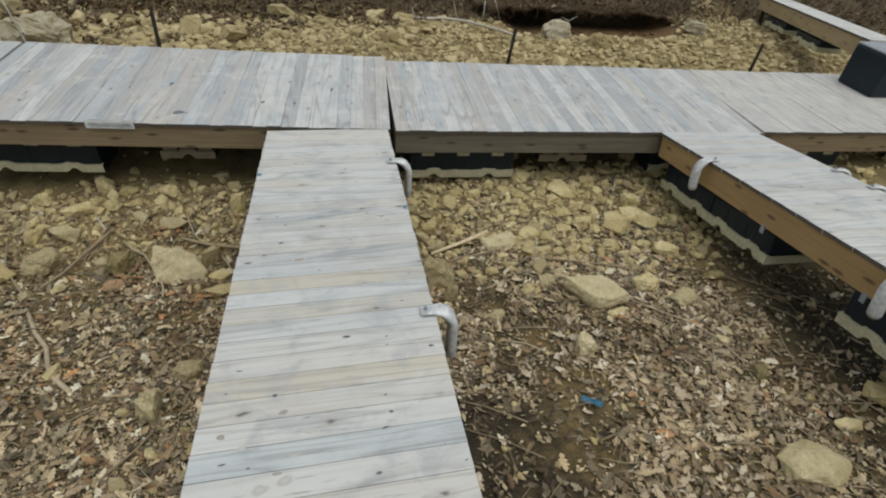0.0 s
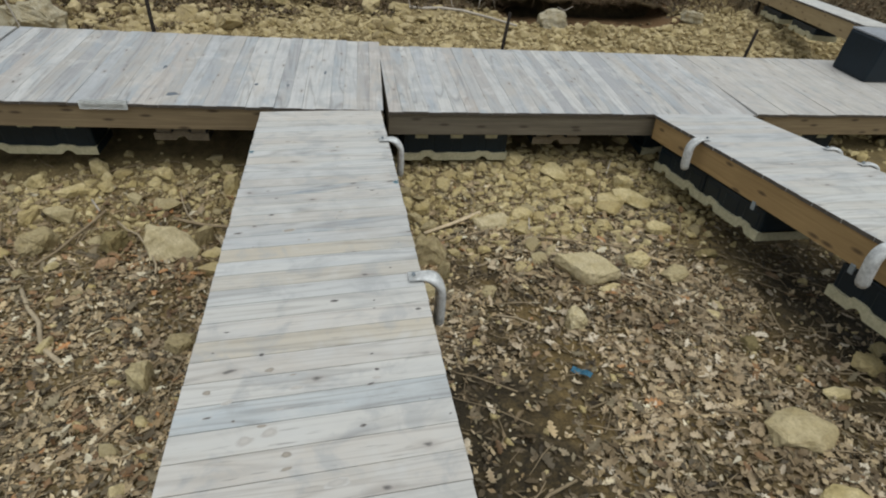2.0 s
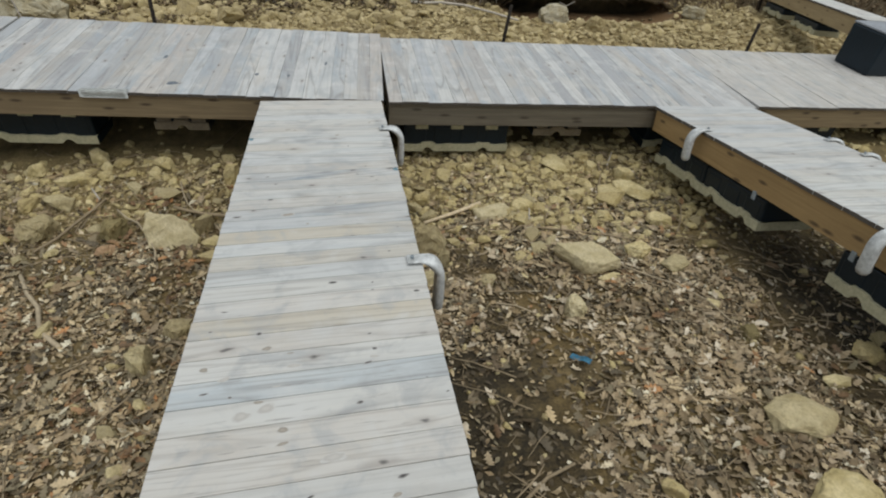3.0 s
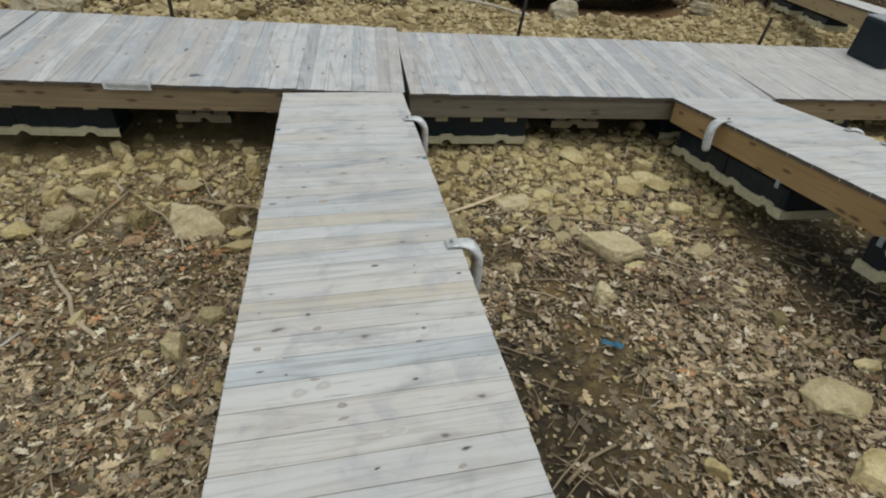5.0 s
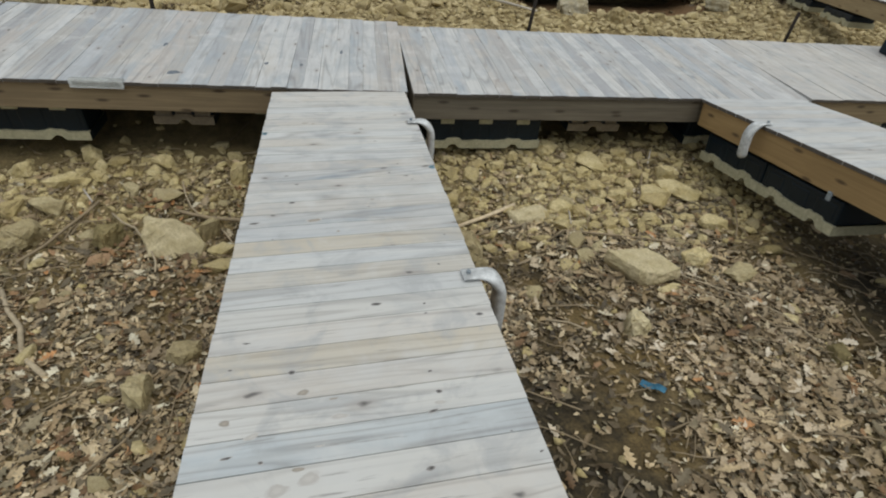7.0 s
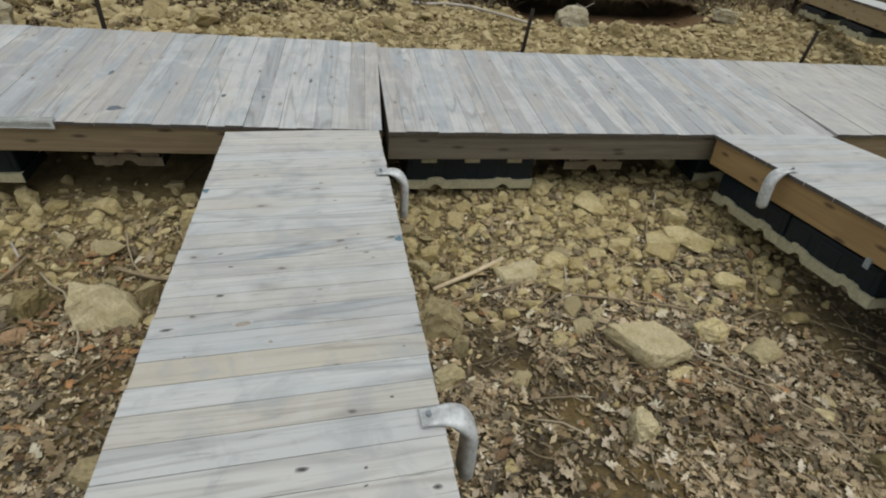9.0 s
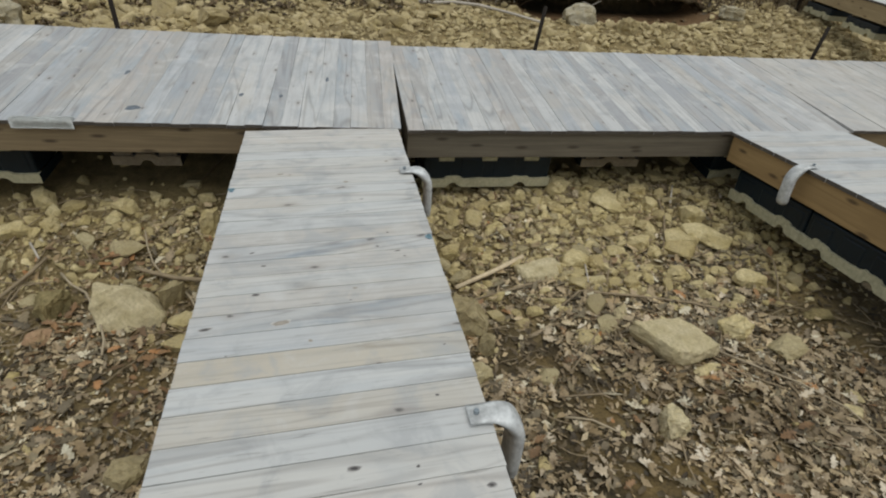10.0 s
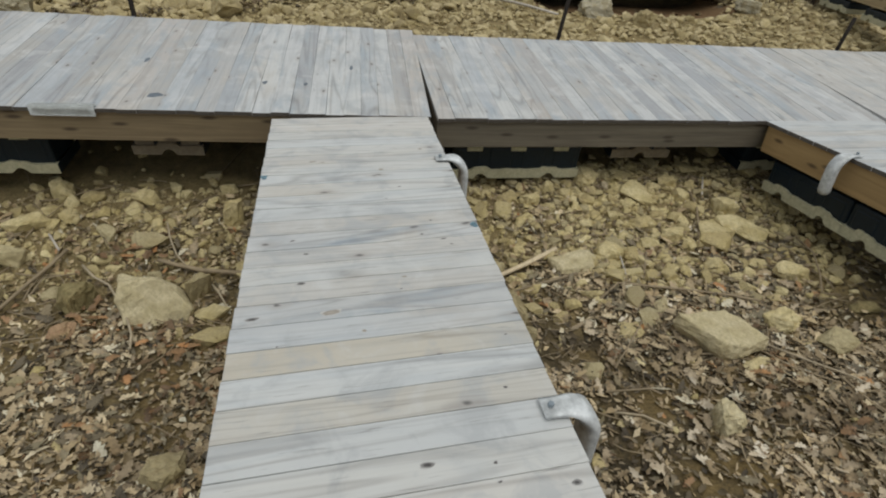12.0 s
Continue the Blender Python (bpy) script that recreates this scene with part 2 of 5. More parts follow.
    later = n.add("MapRange")
    later.inputs["From Min"].default_value, later.inputs["From Max"].default_value = 6.6, 8.2
    later.inputs["To Max"].default_value = -1.3
    n.link(sep.outputs["X"], later.inputs["Value"])
    again = n.add("MapRange")
    again.inputs["From Min"].default_value, again.inputs["From Max"].default_value = 9.0, 10.0
    again.inputs["To Max"].default_value = 1.3
    n.link(sep.outputs["X"], again.inputs["Value"])
    back = n.add("Math")
    n.link(edge.outputs[0], back.inputs[0])
    n.link(again.outputs[0], back.inputs[1])
    moved = n.add("Math")
    n.link(back.outputs[0], moved.inputs[0])
    n.link(later.outputs[0], moved.inputs[1])
    n.link(moved.outputs[0], shore.inputs["Value"])
    mould = n.mix(n.ramp(mid, (0.35, (0, 0, 0)), (0.7, (1, 1, 1))), (0.064, 0.050, 0.027), (0.135, 0.104, 0.053))
    mould = n.mix(0.9, mould, n.ramp(fine, (0.3, (0.4, 0.4, 0.4)), (0.7, (1.3, 1.25, 1.2))), "MULTIPLY")
    base = n.mix(shore.outputs[0], base, mould)
    return n.finish(base, 0.9, fine, 0.9, 0.02)


WOOD = deck_wood()
RAIL_NEW = rail_wood("brown_pine_rail", (0.435, 0.295, 0.135), (0.29, 0.19, 0.085), (0.07, 0.045, 0.028))
RAIL_MID = rail_wood("dulled_brown_pine_rail", (0.31, 0.24, 0.142), (0.20, 0.15, 0.09), (0.06, 0.042, 0.03))
RAIL_OLD = rail_wood("greyed_pine_rail", (0.205, 0.18, 0.135), (0.13, 0.112, 0.085), (0.06, 0.048, 0.036))
STONE = stone_material("tan_sandstone", (0.70, 0.60, 0.345), (0.43, 0.345, 0.175), (0.50, 0.405, 0.17))
STONE_GREY = stone_material("grey_sandstone", (0.54, 0.465, 0.28), (0.38, 0.315, 0.18), (0.39, 0.325, 0.165))
LEAVES = leaf_material("dead_oak_leaves", (0.0, (0.065, 0.051, 0.032)), (0.15, (0.164, 0.133, 0.084)), (0.30, (0.256, 0.218, 0.136)), (0.44, (0.376, 0.273, 0.147)),
                       (0.58, (0.332, 0.267, 0.180)), (0.74, (0.512, 0.398, 0.234)), (0.90, (0.621, 0.507, 0.327)), (1.0, (0.720, 0.676, 0.523)))
FADED_LEAVES = leaf_material("faded_grey_leaves", (0.0, (0.125, 0.090, 0.049)), (0.28, (0.283, 0.213, 0.122)), (0.58, (0.436, 0.343, 0.218)), (0.84, (0.545, 0.452, 0.322)), (1.0, (0.698, 0.627, 0.501)))
RUST_LEAVES = leaf_material("rust_brown_leaves", (0.0, (0.13, 0.084, 0.046)), (0.5, (0.25, 0.152, 0.077)), (0.85, (0.38, 0.225, 0.11)), (1.0, (0.50, 0.25, 0.10)))
TWIG = plain("grey_brown_bark", (0.33, 0.26, 0.165), 0.85)
BRUSH = plain("dry_brush_stems", (0.135, 0.092, 0.055), 0.85)
PALE_WOOD = plain("barkless_pale_wood", (0.78, 0.64, 0.43), 0.75)
DRIFT = plain("bleached_driftwood", (0.55, 0.50, 0.43), 0.8)
FLOAT = plain("black_float_plastic", (0.008, 0.017, 0.026), 0.42, bump=0.05)
SILT = plain("dried_silt_on_plastic", (0.53, 0.50, 0.34), 0.9, scale=35)
# browner silt, its colour lowered further for the shade under the walkway
SHADED_BROWN_SILT = plain("shaded_brown_silt_on_plastic", (0.21, 0.175, 0.125), 0.9, scale=35)
GALV = plain("dull_galvanised_steel", (0.68, 0.70, 0.70), 0.5, (0.55, 1.12), 22, 0.12)
BOLT = plain("dull_bolt_steel", (0.33, 0.38, 0.42), 0.5, metal=0.3)
PIPE = plain("blackened_steel_pipe", (0.018, 0.013, 0.009), 0.85)
FILM = plain("milky_plastic_film", (0.70, 0.72, 0.70), 0.3, (0.85, 1.1), 40)
BLUE = plain("blue_plastic", (0.10, 0.31, 0.47), 0.4)
CLAY = plain("orange_clay", (0.165, 0.10, 0.048), 0.9, scale=12)
DARK_KNOT = knot_wood("dark_knot_wood", (0.075, 0.07, 0.068), (0.21, 0.20, 0.19), (0.46, 0.45, 0.43))
BROWN_KNOT = knot_wood("brown_knot_wood", (0.36, 0.325, 0.275), (0.31, 0.28, 0.24), (0.49, 0.475, 0.445))
FAINT_KNOT = knot_wood("faint_ringed_knot_wood", (0.49, 0.47, 0.435), (0.445, 0.425, 0.395), (0.52, 0.51, 0.485))
END_GRAIN = plain("dark_weathered_end_grain", (0.115, 0.10, 0.085), 0.9, scale=90)
SHORE_STONE = stone_material("brownish_shore_stone", (0.63, 0.525, 0.31), (0.34, 0.275, 0.15), (0.44, 0.355, 0.165))
GREY_BOULDER = stone_material("pale_grey_boulder", (0.50, 0.46, 0.35), (0.43, 0.39, 0.28), (0.36, 0.30, 0.17))
RED_STONE = stone_material("salmon_sandstone", (0.43, 0.28, 0.165), (0.36, 0.23, 0.135), (0.33, 0.25, 0.13))
MOSSY = stone_material("mossy_brown_stone", (0.33, 0.265, 0.125), (0.22, 0.18, 0.085), (0.17, 0.15, 0.065))
PALE_STONE = stone_material("pale_sandstone", (0.66, 0.58, 0.375), (0.58, 0.50, 0.315), (0.50, 0.425, 0.235))
MUDDY_STONE = stone_material("muddy_pale_sandstone", (0.66, 0.58, 0.36), (0.50, 0.42, 0.25), (0.44, 0.365, 0.19))
VINE = plain("tan_vine_bark", (0.46, 0.38, 0.26), 0.85)
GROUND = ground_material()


# ---- mesh helpers ----
def mesh_of(bm, name, material=None, smooth=False):
    me = bpy.data.meshes.new(name)
    bm.normal_update()
    bm.to_mesh(me)
    bm.free()
    if material:
        me.materials.append(material)
    if smooth:
        me.polygons.foreach_set("use_smooth", [True] * len(me.polygons))
    return me


def part(name, data, material, parent, label="", m=None, smooth=False):
    """A mesh (a bmesh, or mesh data that is shared) under a thing or a part."""
    if isinstance(data, bmesh.types.BMesh):
        data = mesh_of(data, name, material, smooth)
    ob = new(name, data)
    ob.parent = parent
    if m is not None:
        ob.matrix_basis = m
    if label:
        tagged(ob, label)
    return ob


def thing(name, m, label, category, group="", kind="", data=None):
    ob = new(name, data)
    ob.matrix_basis = m
    return tagged(ob, label, category, group, kind)


def box(bm, x0, x1, y0, y1, z0, z1, bevel=0.0):
    made = bmesh.ops.create_cube(bm, size=1.0)
    vs = made["verts"]
    for v in vs:
        v.co = Vector(((x0 + x1) / 2 + v.co.x * (x1 - x0), (y0 + y1) / 2 + v.co.y * (y1 - y0), (z0 + z1) / 2 + v.co.z * (z1 - z0)))
    if bevel:
        edges = list({e for v in vs for e in v.link_edges})
        bmesh.ops.bevel(bm, geom=edges, offset=bevel, segments=2, affect="EDGES", profile=0.5)
    return bm


def tube(bm, points, radii, sides=8, flat=1.0, cap=True):
    """A swept tube through points with a radius at each one."""
    rings = []
    points = [Vector(p) for p in points]
    last = None
    for i, p in enumerate(points):
        way = (points[min(i + 1, len(points) - 1)] - points[max(i - 1, 0)]).normalized()
        if last is None:
            side = way.cross(Vector((0.3, 0.2, 1))).normalized()
        else:
            side = (last - way * last.dot(way)).normalized()
        last = side
        up = way.cross(side)
        r = radii[i] if isinstance(radii, (list, tuple)) else radii
        rings.append([bm.verts.new(p + r * (math.cos(a) * side + flat * math.sin(a) * up)) for a in [2 * math.pi * k / sides for k in range(sides)]])
    for a, b in zip(rings, rings[1:]):
        for k in range(sides):
            bm.faces.new((a[k], a[(k + 1) % sides], b[(k + 1) % sides], b[k]))
    if cap:
        bm.faces.new(rings[0][::-1])
        bm.faces.new(rings[-1])
    return bm


def frame_from(origin, along, across):
    """A pose with x along one edge and y as near as can be to the other."""
    o, x = Vector(origin), (Vector(along) - Vector(origin)).normalized()
    y = Vector(across) - o
    y = (y - x * y.dot(x)).normalized()
    z = x.cross(y)
    return Matrix(((x.x, y.x, z.x, o.x), (x.y, y.y, z.y, o.y), (x.z, y.z, z.z, o.z), (0, 0, 0, 1)))


# ---- the lake bed and the shore ----
def smooth_step(a, b, v):
    t = min(1.0, max(0.0, (v - a) / (b - a)))
    return t * t * (3 - 2 * t)


def undercut(x):
    return smooth_step(2.6, 3.3, x) * (1 - smooth_step(5.9, 6.8, x))


def far_shore(x):
    """How much farther the stony shore reaches past the hollow."""
    return 1.1 * smooth_step(6.6, 8.2, x) * (1 - smooth_step(9.0, 10.0, x))


def ground_z(x, y):
    xc = max(-9.0, min(9.0, x))
    z = -0.20 + 0.03 * xc * (1 - smooth_step(0.5, 3.0, y)) + 0.15 * smooth_step(-0.9, 0.3, y)
    z += 0.13 * smooth_step(-3.0, -4.4, y) if y < -3 else 0.0
    z += 0.155 * max(0.0, min(y, 5.2) - 0.3) + 0.06 * max(0.0, min(y, 6.3) - 5.2)
    z -= 0.19 * undercut(x) * smooth_step(4.8, 5.7, y)
    u = undercut(x)
    lip = 6.35 + far_shore(x) + 0.25 * math.sin(x * 0.7) + 0.12 * math.sin(x * 2.1 + 1) + 0.8 * u
    z += (0.16 + 0.45 * u) * smooth_step(lip - 0.2, lip + 0.35 - 0.4 * u, y)
    z += 0.20 * max(0.0, min(y, 14.0) - 6.6 - 0.5 * far_shore(x)) + 0.11 * max(0.0, min(y, 60.0) - 14.0)
    z -= 0.02 * max(0.0, -8.0 - y) if y < -8 else 0.0
    near = 1.0 if abs(x) < 12 and -8 < y < 14 else 0.3
    z += near * (0.05 * noise.noise((x * 0.9, y * 0.9, 1.3)) + 0.022 * noise.noise((x * 3.1, y * 3.1, 5.0)))
    lumps = smooth_step(6.5, 7.2, y) * (1 - smooth_step(14, 20, y))
    z += lumps * (0.16 * noise.noise((x * 0.8, y * 0.8, 3)) + 0.08 * noise.noise((x * 2.4, y * 2.4, 8)))
    return max(z, -1.6)


def axis_steps(near0, near1, step, far0, far1):
    out = list(np.arange(near0, near1 + 1e-6, step))
    d, a = step, near1
    while a < far1:
        d *= 1.35
        a += d
        out.append(a)
    d, a = step, near0
    while a > far0:
        d *= 1.35
        a -= d
        out.insert(0, a)
    return out


def build_ground():
    xs = axis_steps(-6.0, 9.5, 0.06, -150, 150)
    ys = axis_steps(-5.8, 10.0, 0.06, -150, 150)
    verts, faces = [], []
    for y in ys:
        for x in xs:
            z = ground_z(x, y)
            if -6 < x < 9.5 and -5.8 < y < 8.5:
                z += 0.014 * noise.noise((x * 11, y * 11, 0)) + 0.008 * noise.noise((x * 27, y * 27, 3))
            verts.append((x, y, z))
    w = len(xs)
    for j in range(len(ys) - 1):
        for i in range(w - 1):
            a = j * w + i
            faces.append((a, a + 1, a + 1 + w, a + w))
    me = bpy.data.meshes.new("ground")
    me.from_pydata(verts, [], faces)
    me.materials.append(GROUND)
    me.polygons.foreach_set("use_smooth", [True] * len(faces))
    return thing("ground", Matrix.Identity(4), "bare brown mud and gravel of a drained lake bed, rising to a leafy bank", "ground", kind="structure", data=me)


ground = build_ground()


# ---- docks ----
PITCH = 0.1400
GAP = 0.0030
BOARD_T = 0.032
PALE = [(0.555, 0.555, 0.525), (0.545, 0.54, 0.505), (0.565, 0.565, 0.54), (0.535, 0.545, 0.53), (0.55, 0.535, 0.50), (0.56, 0.555, 0.52), (0.54, 0.55, 0.535)]
GREYED = [(0.42, 0.415, 0.405), (0.37, 0.355, 0.34), (0.445, 0.445, 0.44), (0.315, 0.325, 0.34), (0.395, 0.38, 0.355), (0.42, 0.42, 0.41), (0.31, 0.315, 0.325), (0.36, 0.38, 0.40), (0.50, 0.505, 0.50)]
CREAM = [(0.475, 0.46, 0.43), (0.47, 0.45, 0.42), (0.48, 0.465, 0.44)]
board_meshes = {}


def board_mesh(length, width, worn):
    key = (round(length, 3), round(width, 4), worn)
    if key not in board_meshes:
        bm = box(bmesh.new(), -length / 2, length / 2, -width / 2, width / 2, -BOARD_T, 0)
        edges = [e for e in bm.edges if all(v.co.z > -0.01 for v in e.verts)]
        bmesh.ops.bevel(bm, geom=edges, offset=worn, segments=2, affect="EDGES", profile=0.5)
        for f in bm.faces:
            f.normal_update()
            f.material_index = 1 if abs(f.normal.x) > 0.9 else 0
        board_meshes[key] = mesh_of(bm, "deck_board", WOOD)
        board_meshes[key].materials.append(END_GRAIN)
    return board_meshes[key]


def lay_boards(dock, count, pitch, first, length, mid, along_x, rng, palette, tones, twist=0.0, streaks=0.40, skew=0.0):
    """Boards side by side from 'first'; along_x: the boards' long side runs along x; twist: degrees a metre by which the deck winds."""
    for i in range(count):
        at = first + i * pitch * (-1 if along_x else 1)
        dl = rng.uniform(-0.0035, 0.0035)
        if along_x:
            lean = twist * at
            place = pose(length, at, 0, 0, lean, 0) @ pose(mid + dl - length, 0, 0, 0, 0, skew + rng.uniform(-0.12, 0.12) + rng.choice((0, 180)))
        else:
            place = pose(at, mid + dl, rng.uniform(-0.001, 0.001), 0, rng.uniform(-0.25, 0.25), rng.uniform(89.9, 90.1) + rng.choice((0, 180)))
        b = part("deck_board", board_mesh(length, pitch - (GAP if along_x else rng.choice((0.0004, 0.0008, 0.002))), 0.0025 if along_x else rng.choice((0.0006, 0.0014))), None, dock, m=place)
        tone = tones.get(i) or rng.choice(palette)
        k = rng.uniform(0.95, 1.03)
        b.color = (tone[0] * k, tone[1] * k, tone[2] * k, tone[3] if len(tone) > 3 else min(1.0, streaks * rng.uniform(0.5, 1.25)))


def float_unit(dock, length, width, height, m, crust=None, clean_ends=False):
    """A hollow plastic dock float: ribbed black shell, its channelled foot crusted with silt."""
    rng = random.Random(int(length * 100 + m.translation.x * 37 + m.translation.y * 91))
    foot = 0.085
    bm = bmesh.new()
    ribs = max(3, round(length / 0.3))
    box(bm, -length / 2, length / 2, -width / 2, width / 2, foot - 0.01, height - 0.05, 0.018)
    for k in range(ribs):
        x = -length / 2 + (k + 0.5) * length / ribs
        box(bm, x - length / ribs * 0.36, x + length / ribs * 0.36, -width / 2 - 0.006, width / 2 + 0.006, foot + 0.01, height - 0.09, 0.012)
    shell = part("float", bm, FLOAT, dock, "black plastic dock float with ribbed sides", m)
    # foot: an extruded outline with two arched channels, its rim uneven where the silt line ends
    bm = bmesh.new()
    low, top = [], []
    steps = 44
    arches = [-length * 0.27, length * 0.27] if length > 0.8 else [0.0]
    for k in range(steps + 1):
        x = -length / 2 - 0.012 + (length + 0.024) * k / steps
        z = 0.0
        rise = 0.0
        for a in arches:
            d = abs(x - a) / 0.052
            if d < 1:
                z = max(z, 0.05 * math.sqrt(1 - d * d))
            if d < 1.7:
                rise = max(rise, 0.024 * min(1.0, (1.7 - d) * 2.5))
        low.append((x, z))
        top.append((x, foot + rise + 0.012 * noise.noise((x * 9, m.translation.x, m.translation.y)) + rng.uniform(-0.003, 0.003)))
    for side in (-1, 1):
        rows = [[bm.verts.new((x, side * (width / 2 + 0.022), z)) for x, z in line] for line in (low, top)]
        inner = [[bm.verts.new((x, side * (width / 2 - 0.02), z)) for x, z in line] for line in (low, top)]
        for k in range(steps):
            bm.faces.new((rows[0][k], rows[0][k + 1], rows[1][k + 1], rows[1][k]))
            bm.faces.new((rows[1][k], rows[1][k + 1], inner[1][k + 1], inner[1][k]))
            bm.faces.new((rows[0][k + 1], rows[0][k], inner[0][k], inner[0][k + 1]))
        if side == -1:
            front = (rows, inner)
    back = (rows, inner)
    for k in range(steps):
        bm.faces.new((front[1][0][k], front[1][0][k + 1], back[1][0][k + 1], back[1][0][k]))
    for k in (0, steps):
        end = bm.faces.new((front[0][0][k], front[0][1][k], back[0][1][k], back[0][0][k]))
        end.material_index = 1 if clean_ends else 0
    bmesh.ops.recalc_face_normals(bm, faces=bm.faces)
    foot_part = part("silted_foot", bm, crust or SILT, shell, "foot of the float crusted with dried silt")
    foot_part.data.materials.append(FLOAT)
    # mounting tabs between the float and the timber
    for k in range(3):
        x = -length / 2 + (k + 0.5) * length / 3
        bm = box(bmesh.new(), x - 0.07, x + 0.07, -width / 2 - 0.01, -width / 2 + 0.05, height - 0.11, height, 0.004)
        part("mounting_tab", bm, crust or SILT, shell)
    return shell


def rail(dock, name, x0, x1, y0, y1, z0, z1, material, label):
    """A timber with its grain along its longer side."""
    lx, ly = x1 - x0, y1 - y0
    m = pose((x0 + x1) / 2, (y0 + y1) / 2, 0, 0, 0, 0 if lx > ly else 90)
    l, w = max(lx, ly), min(lx, ly)
    return part(name, box(bmesh.new(), -l / 2, l / 2, -w / 2, w / 2, z0, z1, 0.004), material, dock, label, m)


def bumper(dock, m, width=0.138, leg=0.345):
    """A bent galvanised arm: a flat bolted tab, a round shoulder over the deck's edge and a leg down its side."""
    bm = bmesh.new()
    line = [(-0.085, 0, 0.012), (-0.035, 0, 0.014)]
    for k in range(9):
        a = math.pi / 2 * k / 8
        line.append((-0.006 + 0.122 * math.sin(a), 0, -0.108 + 0.122 * math.cos(a)))
    line += [(0.116, 0, -0.15), (0.116, 0, -0.15 - (leg - 0.15) * 0.5), (0.112, 0, 0.025 - leg), (0.106, 0, -leg)]
    rows = []
    for i, (x, y, z) in enumerate(line):
        a = Vector(line[max(0, i - 1)])
        b = Vector(line[min(len(line) - 1, i + 1)])
        way = (b - a).normalized()
        out = Vector((-way.z, 0, way.x))
        deep = 0.008 + 0.044 * smooth_step(1.0, 6.0, i)
        w = width / 2 * (0.70 + 0.30 * smooth_step(1, 6, i)) * (0.7 if i == 14 else 1.0)
        prof = [(-w * 0.8, -deep * 0.5), (-w, 0.0), (-w * 0.72, deep * 0.42), (-w * 0.3, deep * 0.5), (w * 0.3, deep * 0.5), (w * 0.72, deep * 0.42), (w, 0.0), (w * 0.8, -deep * 0.5)]
        rows.append([bm.verts.new(Vector((x, y, z)) + out * o + Vector((0, u, 0))) for u, o in prof])
    for a, b in zip(rows, rows[1:]):
        for k in range(8):
            bm.faces.new((a[k], a[(k + 1) % 8], b[(k + 1) % 8], b[k]))
    bm.faces.new(rows[0])
    bm.faces.new(rows[-1][::-1])
    bmesh.ops.recalc_face_normals(bm, faces=bm.faces)
    arm = part("bumper_arm", bm, GALV, dock, "bent pale galvanised bumper arm bolted over the deck edge", m, True)
    bm = bmesh.new()
    bmesh.ops.create_cone(bm, segments=6, radius1=0.012, radius2=0.011, depth=0.014, cap_ends=True, matrix=Matrix.Translation((-0.055, 0, 0.03)))
    part("bolt", bm, BOLT, arm, "dull grey hexagonal bolt head")
    return arm


def main_section(m, length, width, seed, fascia, label, floats, palette, tones=None):
    dock = thing("walkway_dock", m, label, "dock", "walkway dock sections")
    rng = random.Random(seed)
    count = round(length / 0.1385)
    pitch = length / count
    ft, fb = -BOARD_T - 0.003, -BOARD_T - 0.243
    rail(dock, "fascia", 0.0, length, 0.024, 0.062, fb, ft, fascia, "pine fascia board along the dock's side")
    rail(dock, "fascia", 0.0, length, width - 0.05, width - 0.012, fb, ft, fascia, "")
    for x in (0.0, length - 0.04):
        rail(dock, "end_board", x, x + 0.038, 0.066, width - 0.055, fb, ft, fascia, "")
    for k in range(1, 4):
        rail(dock, "joist", 0.06, length - 0.06, width * k / 4 - 0.02, width * k / 4 + 0.02, fb + 0.02, ft, RAIL_OLD, "")
    for x, y, l, w, h in floats:
        float_unit(dock, l, w, h, pose(x, y, fb - h + 0.004), SHADED_BROWN_SILT if h < 0.2 else None, True)
    # unseen rear floats, nearly end to end, added to block light from the shore side
    for k in range(3):
        float_unit(dock, length / 3 * 0.98, 0.6, 0.46, pose((k + 0.5) * length / 3, 1.62, fb - 0.456))
    return dock, (dock, count, pitch, pitch / 2, width, width / 2, False, rng, palette, tones or {}, 0.0, 0.25 if palette is CREAM else 0.85)


def finger(m, length, width, seed, label, floats, bumpers, tones=None, twist=0.0, deep=0.20, timber=None):
    timber = timber or RAIL_NEW
    dock = thing("finger_dock", m, label, "dock", "finger docks")
    rng = random.Random(seed)
    count = round(length / PITCH)
    ft, fb = -BOARD_T - 0.003, -BOARD_T - deep
    for x in (0.012, width - 0.05):
        side = rail(dock, "fascia", x, x + 0.038, -length + 0.02, -0.01, fb, ft, timber, "warm brown pine fascia board along the finger's side")
        drop = math.atan(math.tan(radians(twist)) * (width - x))
        side.matrix_basis = Euler((drop, 0, 0)).to_matrix().to_4x4() @ side.matrix_basis
    def leaning(y):
        return pose(width, 0, 0, 0, twist * y, 0) @ pose(-width, 0, 0)

    for y in (-0.05, -length + 0.02):
        end = rail(dock, "end_board", 0.052, width - 0.052, y, y + 0.038, fb, ft, timber, "")
        end.matrix_basis = leaning(y) @ end.matrix_basis
    rail(dock, "joist", width / 2 - 0.02, width / 2 + 0.02, -length + 0.06, -0.06, fb + 0.02, ft - 0.04, RAIL_OLD, "")
    for x, y, l, w, h in floats:
        float_unit(dock, l, w, h, leaning(y) @ pose(x, y, fb - h + 0.004, 0, 0, 90))
    for side, y in bumpers:
        place = pose(width, y, 0.002) if side > 0 else pose(0, y, 0.002, 0, 0, 180)
        bumper(dock, place, *((0.138, 0.345) if twist else (0.104, 0.295)))
    return dock, (dock, count, PITCH, -PITCH / 2 + (0.006 if twist else 0.02), width, width / 2, True, rng, PALE, tones or {}, twist, 0.40, 1.15 if twist else 0.0)


decking = []
